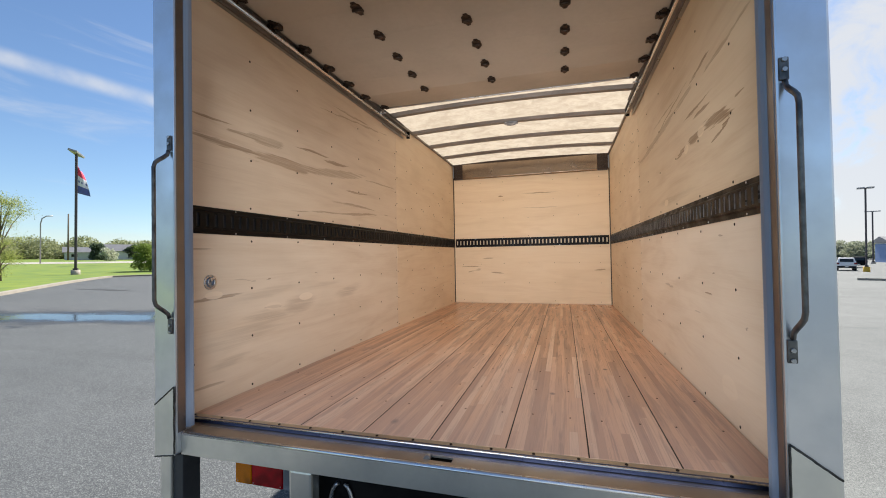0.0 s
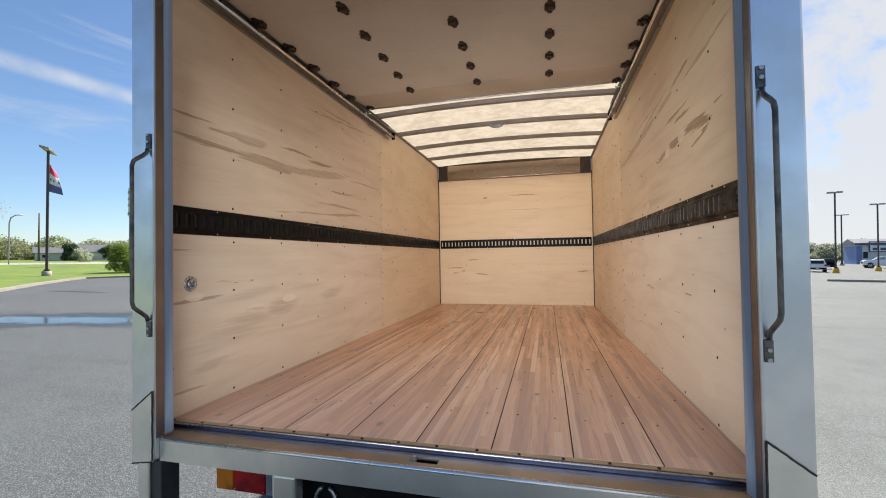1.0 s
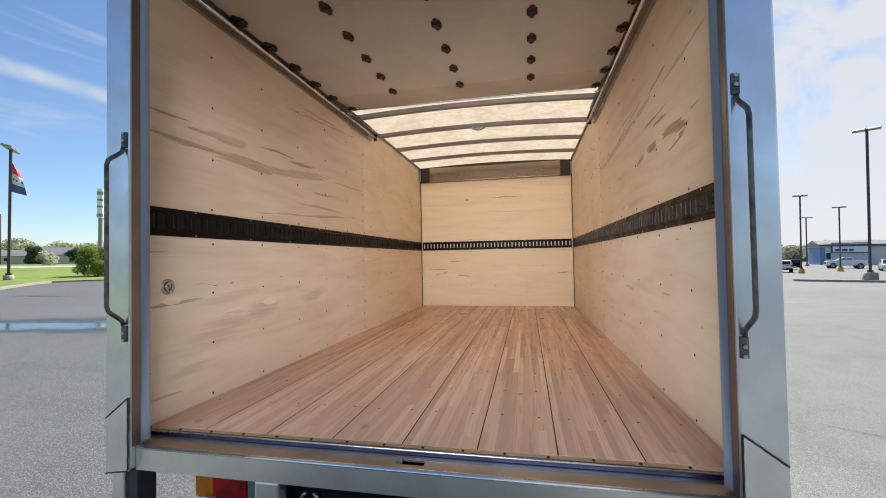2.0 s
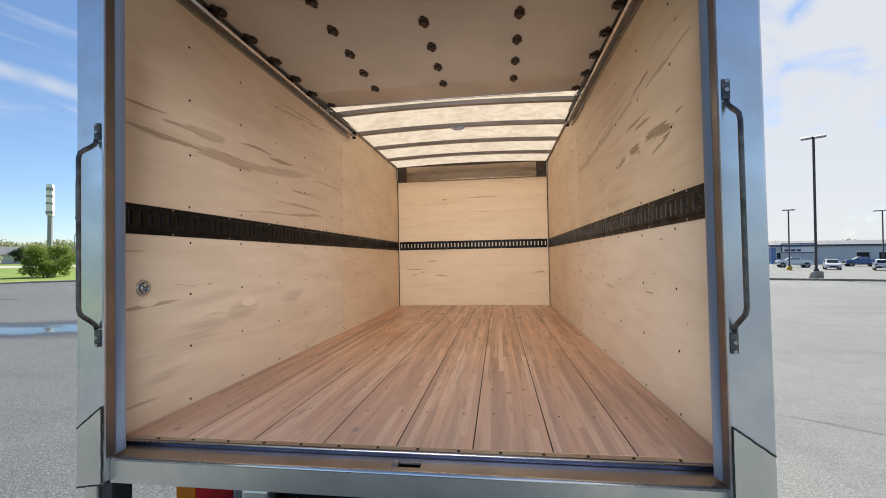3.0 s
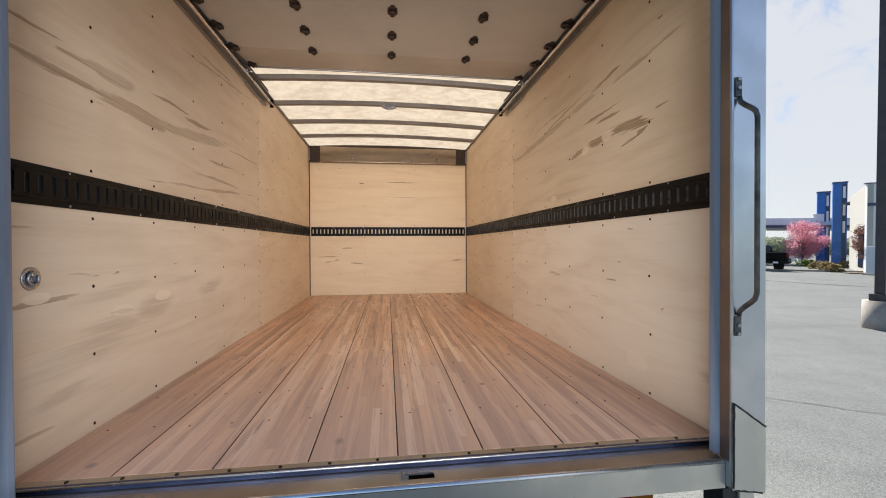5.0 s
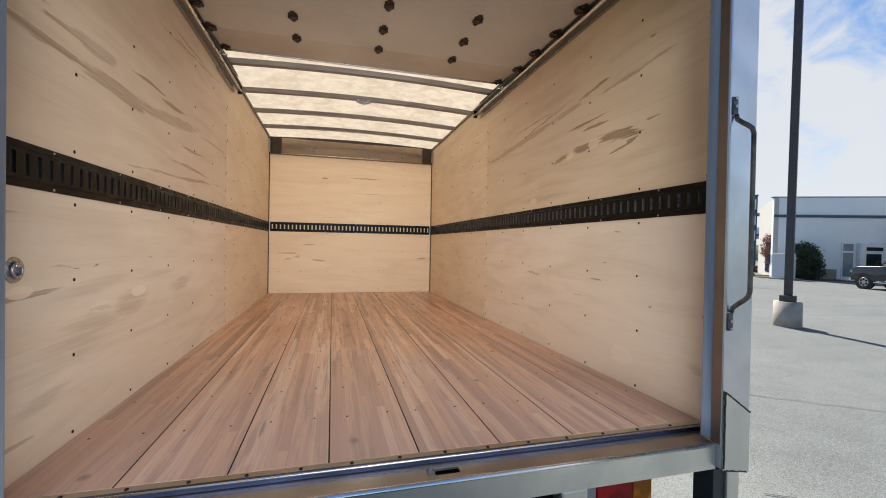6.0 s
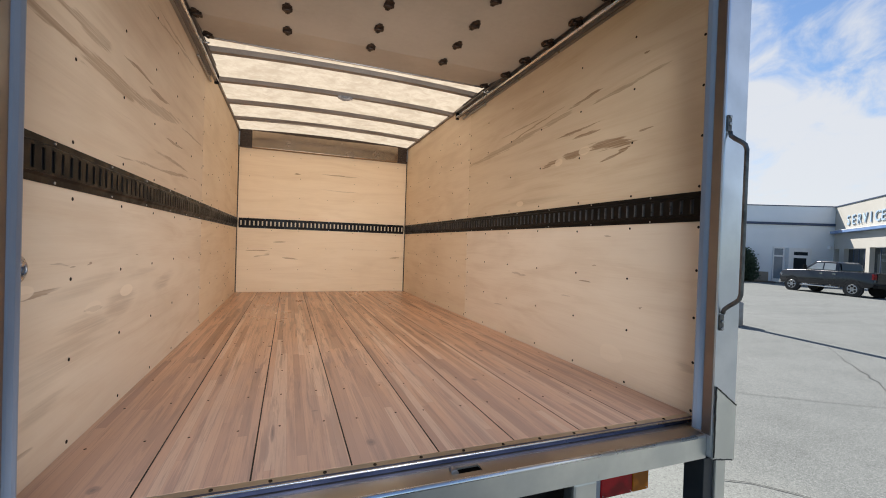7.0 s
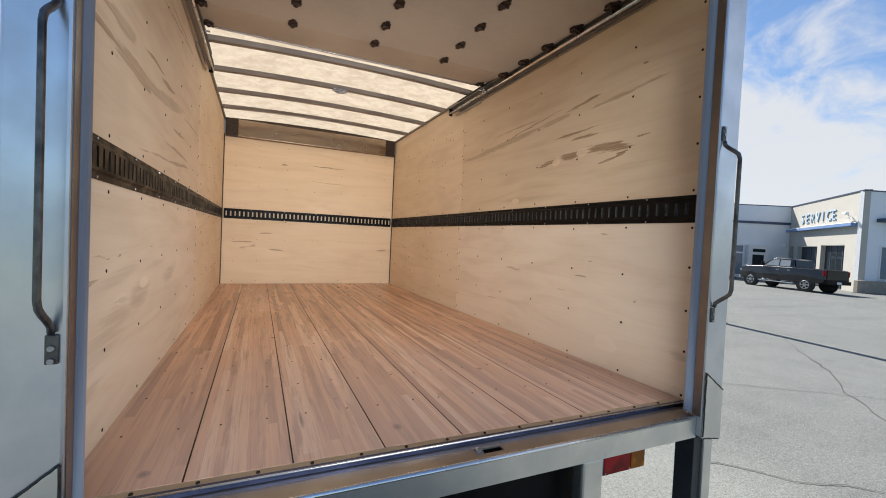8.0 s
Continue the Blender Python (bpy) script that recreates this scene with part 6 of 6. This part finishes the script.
for a, b in ((1.1, 1.9), (17.1, 19.5), (21.3, 23.6)):
    dr = part("opening", boxes((a, b, -0.06, -0.002, 1.4 if b - a < 2 else 0.05, 3.0)), M_GLASS, shop)
    part("frame", boxes((a - 0.15, b + 0.15, -0.04, -0.003, 3.0, 3.2)), M_WHITE, dr)

# houses beyond the road
for x, y, rz, w, d, h, rh, wallm, roofm, label in ((-160.5, 99.8, 59.4, 7, 8, 2.6, 1.9, M_GREYWALL, M_ROOFGREY, "far low house with pale walls and a grey roof"),
                                                  (-153.8, 109.6, 58, 10, 9, 3.0, 2.6, M_GREYWALL, M_ROOFGREY, "far low house with a dark roof"),
                                                  (-140, 132, 58, 14, 10, 3.0, 2.4, M_GREYWALL, M_ROOFGREY, "far low house with a dark roof")):
    t = thing("house", out(x, y, rz, 0.25), label, "house")
    part("wall", boxes((-w / 2, w / 2, 0, d, 0, h)), wallm, t)
    bm = bmesh.new()
    prism(bm, [(-0.8, h + 0.01), (d / 2, h + rh), (d + 0.8, h + 0.01)], "x", -w / 2 - 0.6, w / 2 + 0.6)
    part("roof", bm, roofm, t)
    for k in range(int(w / 5)):
        a = -w / 2 + 1.6 + k * 5
        wn = part("window", boxes((a, a + 1.8, -0.06, -0.002, 0.9, 2.1)), M_WHITE, t)
        part("pane", boxes((a + 0.1, a + 1.7, -0.07, -0.061, 1.0, 2.0)), M_GLASS, wn)


# ---- vehicles ----
def shell(bm, pts, wide, taper_from=None, taper=0.0, z_top=1.0):
    """A body from its side outline (y, z), narrowing upwards from one height on."""
    def half(z):
        if taper_from is None or z <= taper_from:
            return wide
        return wide - taper * (z - taper_from) / (z_top - taper_from)
    a = [bm.verts.new((-half(z), y, z)) for y, z in pts]
    b = [bm.verts.new((half(z), y, z)) for y, z in pts]
    n = len(pts)
    fs = [bm.faces.new(a), bm.faces.new(b[::-1])]
    for i in range(n):
        fs.append(bm.faces.new((a[i], b[i], b[(i + 1) % n], a[(i + 1) % n])))
    bmesh.ops.recalc_face_normals(bm, faces=fs)
    bmesh.ops.bevel(bm, geom=list({e for f in fs for e in f.edges}), offset=0.035, segments=2, affect="EDGES", profile=0.6)
    for f in bm.faces:
        f.smooth = True
    return bm


def side_pane(bm, pts, wide, taper_from, taper, z_top, s):
    vs = []
    for y, z in pts:
        w = wide - taper * (z - taper_from) / (z_top - taper_from) + 0.012
        vs.append(bm.verts.new((s * w, y, z)))
    f = bm.faces.new(vs)
    r = bmesh.ops.extrude_face_region(bm, geom=[f])
    bmesh.ops.translate(bm, vec=(-s * 0.03, 0, 0), verts=[v for v in r["geom"] if isinstance(v, bmesh.types.BMVert)])
    bmesh.ops.recalc_face_normals(bm, faces=bm.faces[:])
    return bm


def wheels(t, places, r, wide, half):
    for y in places:
        for s in (-1, 1):
            bm = bmesh.new()
            x = s * (half - wide / 2 + 0.02)
            cyl(bm, (x - wide / 2, y, r), (x + wide / 2, y, r), r, None, 28)
            bmesh.ops.bevel(bm, geom=[e for e in bm.edges if any(len(f.verts) > 4 for f in e.link_faces)], offset=0.03, segments=2, affect="EDGES")
            w = part("wheel", bm, M_RUBBER, t, "black tyre")
            bm = bmesh.new()
            xo = s * (half + 0.022)
            cyl(bm, (xo - s * 0.02, y, r), (xo + s * 0.012, y, r), r * 0.66, r * 0.62, 24)
            part("rim", bm, M_RIM, w, "grey alloy rim")
            bm = bmesh.new()
            for k in range(6):
                a = 2 * math.pi * (k + 0.5) / 6
                c, q = math.cos(a) * r * 0.40, math.sin(a) * r * 0.40
                cyl(bm, (xo + s * 0.010, y + c, r + q), (xo + s * 0.016, y + c, r + q), r * 0.15, None, 8)
            part("rim_opening", bm, M_BLACK, w)
            bm = bmesh.new()
            cyl(bm, (s * (half - 0.10), y, r + 0.03), (s * (half + 0.004), y, r + 0.03), r * 1.2, None, 28)
            part("wheel_arch", bm, M_RUBBER, t)


def pickup(m, paint, label, k=1.0):
    t = thing("pickup_truck", m @ Matrix.Diagonal((k, k, k, 1)), label, "pickup truck")
    body = [(-2.62, 0.66), (-2.66, 0.84), (-2.62, 1.40), (-0.80, 1.42), (1.10, 1.41), (1.25, 1.40), (2.30, 1.36), (2.62, 1.28), (2.74, 1.02), (2.74, 0.64), (2.55, 0.52), (-2.3, 0.56)]
    part("body", shell(bmesh.new(), body, 0.98, 1.0, 0.05, 1.42), paint, t)
    cab = [(-0.84, 1.36), (-0.76, 1.88), (-0.58, 1.97), (0.30, 1.99), (0.55, 1.95), (1.34, 1.36)]
    part("cab", shell(bmesh.new(), cab, 0.93, 1.36, 0.15, 1.99), paint, t)
    for s in (-1, 1):
        for pane in ([(-0.64, 1.47), (-0.60, 1.86), (0.02, 1.88), (0.02, 1.47)], [(0.10, 1.47), (0.10, 1.88), (0.48, 1.87), (1.00, 1.47)]):
            part("side_window", side_pane(bmesh.new(), pane, 0.93, 1.36, 0.15, 1.99, s), M_CABGLASS, t)
        part("tail_light", boxes((min(s * 0.80, s * 0.985), max(s * 0.80, s * 0.985), -2.675, -2.55, 1.04, 1.36), bevel=0.02), M_CARRED, t, "red tail light")
        part("head_light", boxes((min(s * 0.62, s * 0.965), max(s * 0.62, s * 0.965), 2.60, 2.755, 0.92, 1.10), bevel=0.03), M_CLEAR, t)
        part("mirror", boxes((min(s * 0.96, s * 1.16), max(s * 0.96, s * 1.16), 0.98, 1.10, 1.42, 1.70), bevel=0.03), M_BLACK, t)
        part("side_step", boxes((min(s * 0.94, s * 1.03), max(s * 0.94, s * 1.03), -0.95, 1.35, 0.42, 0.48), bevel=0.015), M_CHROME, t, "bright side step")
        part("handle", boxes((min(s * 0.975, s * 0.995), max(s * 0.975, s * 0.995), 0.02, 0.20, 1.22, 1.26), bevel=0.008), M_CHROME, t)
        part("handle", boxes((min(s * 0.975, s * 0.995), max(s * 0.975, s * 0.995), -0.72, -0.54, 1.22, 1.26), bevel=0.008), M_CHROME, t)
    bm = bmesh.new()
    prism(bm, [(0.63, 1.935), (1.36, 1.40), (1.38, 1.415), (0.65, 1.95)], "x", -0.76, 0.76)
    part("windscreen", bm, M_CABGLASS, t)
    bm = bmesh.new()
    prism(bm, [(-0.81, 1.88), (-0.875, 1.48), (-0.855, 1.48), (-0.79, 1.88)], "x", -0.72, 0.72)
    part("rear_window", bm, M_GLASS, t)
    part("bed", boxes((-0.84, 0.84, -2.52, -0.92, 1.408, 1.424)), M_BLACK, t, "dark open load bed")
    part("tailgate", boxes((-0.78, 0.78, -2.69, -2.63, 0.86, 1.41), bevel=0.02), paint, t)
    part("rear_bumper", boxes((-0.94, 0.94, -2.80, -2.60, 0.56, 0.78), bevel=0.03), M_BLACK, t)
    part("plate", boxes((-0.17, 0.17, -2.812, -2.801, 0.60, 0.73)), M_WHITE, t, "plain white plate")
    part("grille", boxes((-0.58, 0.58, 2.72, 2.765, 0.72, 1.12), bevel=0.02), M_BLACK, t)
    part("front_bumper", boxes((-0.96, 0.96, 2.68, 2.82, 0.46, 0.68), bevel=0.04), M_CHROME, t)
    wheels(t, (1.90, -1.62), 0.43, 0.29, 0.97)
    return t


def suv(m, paint, label, k=1.0, kind="suv"):
    t = thing(kind, m @ Matrix.Diagonal((k, k, k, 1)), label, "car")
    body = [(-2.22, 0.45), (-2.28, 0.75), (-2.20, 1.08), (1.05, 1.08), (1.95, 0.98), (2.25, 0.80), (2.28, 0.45), (2.0, 0.32), (-2.0, 0.34)]
    part("body", shell(bmesh.new(), body, 0.91, 0.9, 0.05, 1.08), paint, t)
    top = 1.66 if kind == "suv" else 1.45
    cab = [(-2.16, 1.05), (-1.95, top - 0.10), (-1.6, top), (0.10, top), (0.40, top - 0.05), (1.20, 1.05)]
    if kind != "suv":
        cab = [(-1.85, 1.05), (-1.0, top - 0.04), (-0.6, top), (0.10, top), (0.40, top - 0.05), (1.20, 1.05)]
    part("cab", shell(bmesh.new(), cab, 0.86, 1.05, 0.18, top), paint, t)
    for s in (-1, 1):
        for pane in ([(-1.2, 1.14), (-1.1, top - 0.12), (-0.45, top - 0.10), (-0.45, 1.14)], [(-0.38, 1.14), (-0.38, top - 0.10), (0.28, top - 0.12), (0.86, 1.14)]):
            part("side_window", side_pane(bmesh.new(), pane, 0.86, 1.05, 0.18, top, s), M_GLASS, t)
        part("tail_light", boxes((min(s * 0.66, s * 0.90), max(s * 0.66, s * 0.90), -2.30, -2.16, 0.82, 1.02), bevel=0.02), M_CARRED, t)
        part("head_light", boxes((min(s * 0.55, s * 0.88), max(s * 0.55, s * 0.88), 2.10, 2.29, 0.68, 0.84), bevel=0.03), M_CLEAR, t)
        part("mirror", boxes((min(s * 0.88, s * 1.04), max(s * 0.88, s * 1.04), 0.72, 0.84, 1.08, 1.22), bevel=0.03), paint, t)
    bm = bmesh.new()
    prism(bm, [(0.46, top - 0.08), (1.20, 1.08), (1.225, 1.10), (0.48, top - 0.06)], "x", -0.66, 0.66)
    part("windscreen", bm, M_GLASS, t)
    bm = bmesh.new()
    if kind == "suv":
        prism(bm, [(-1.985, top - 0.12), (-2.165, 1.12), (-2.185, 1.12), (-2.005, top - 0.12)], "x", -0.62, 0.62)
    else:
        prism(bm, [(-1.08, top - 0.06), (-1.80, 1.10), (-1.825, 1.12), (-1.10, top - 0.04)], "x", -0.62, 0.62)
    part("rear_window", bm, M_GLASS, t)
    part("rear_bumper", boxes((-0.86, 0.86, -2.33, -2.2, 0.40, 0.60), bevel=0.03), M_BLACK, t)
    part("plate", boxes((-0.16, 0.16, -2.342, -2.331, 0.46, 0.58)), M_WHITE, t)
    part("grille", boxes((-0.5, 0.5, 2.24, 2.30, 0.46, 0.66), bevel=0.02), M_BLACK, t)
    wheels(t, (1.38, -1.36), 0.35, 0.22, 0.90)
    return t


pickup(out(32.15, 14.6, -12), M_CAR_DARK, "charcoal four-door pickup truck parked by the service doors", 1.03)
pickup(out(32.9, 32.0, -18), M_CAR_BLACK, "black crew-cab pickup truck parked beyond the island", 1.10)
pickup(out(55.5, 84.0, 70), M_CAR_WHITE, "far white pickup truck")
pickup(out(73.0, 92.0, 72), M_CAR_BLUE, "far blue pickup truck")
suv(out(35.3, 64.2, -25), M_CAR_WHITE, "far white sport utility car seen from behind")
suv(out(44.0, 77.5, -28), M_CAR_BLACK, "far black sport utility car seen from behind")
suv(out(52.8, 71.5, 150), M_CAR_WHITE, "far white car facing the lot")
suv(out(57.0, 68.0, -35), M_CAR_WHITE, "far white sport utility car seen from behind")
suv(out(60.4, 67.0, -20), M_CAR_DARK, "far dark saloon car", 1.0, "saloon")
suv(out(63.5, 71.0, 60), M_CAR_DARK, "far dark saloon car", 1.0, "saloon")
suv(out(36.4, 36.8, -20), M_CAR_RED, "red saloon car behind the black pickup", 1.0, "saloon")
suv(out(56.0, 52.0, 60), M_CAR_WHITE, "pale car under the canopy", 1.0, "saloon")
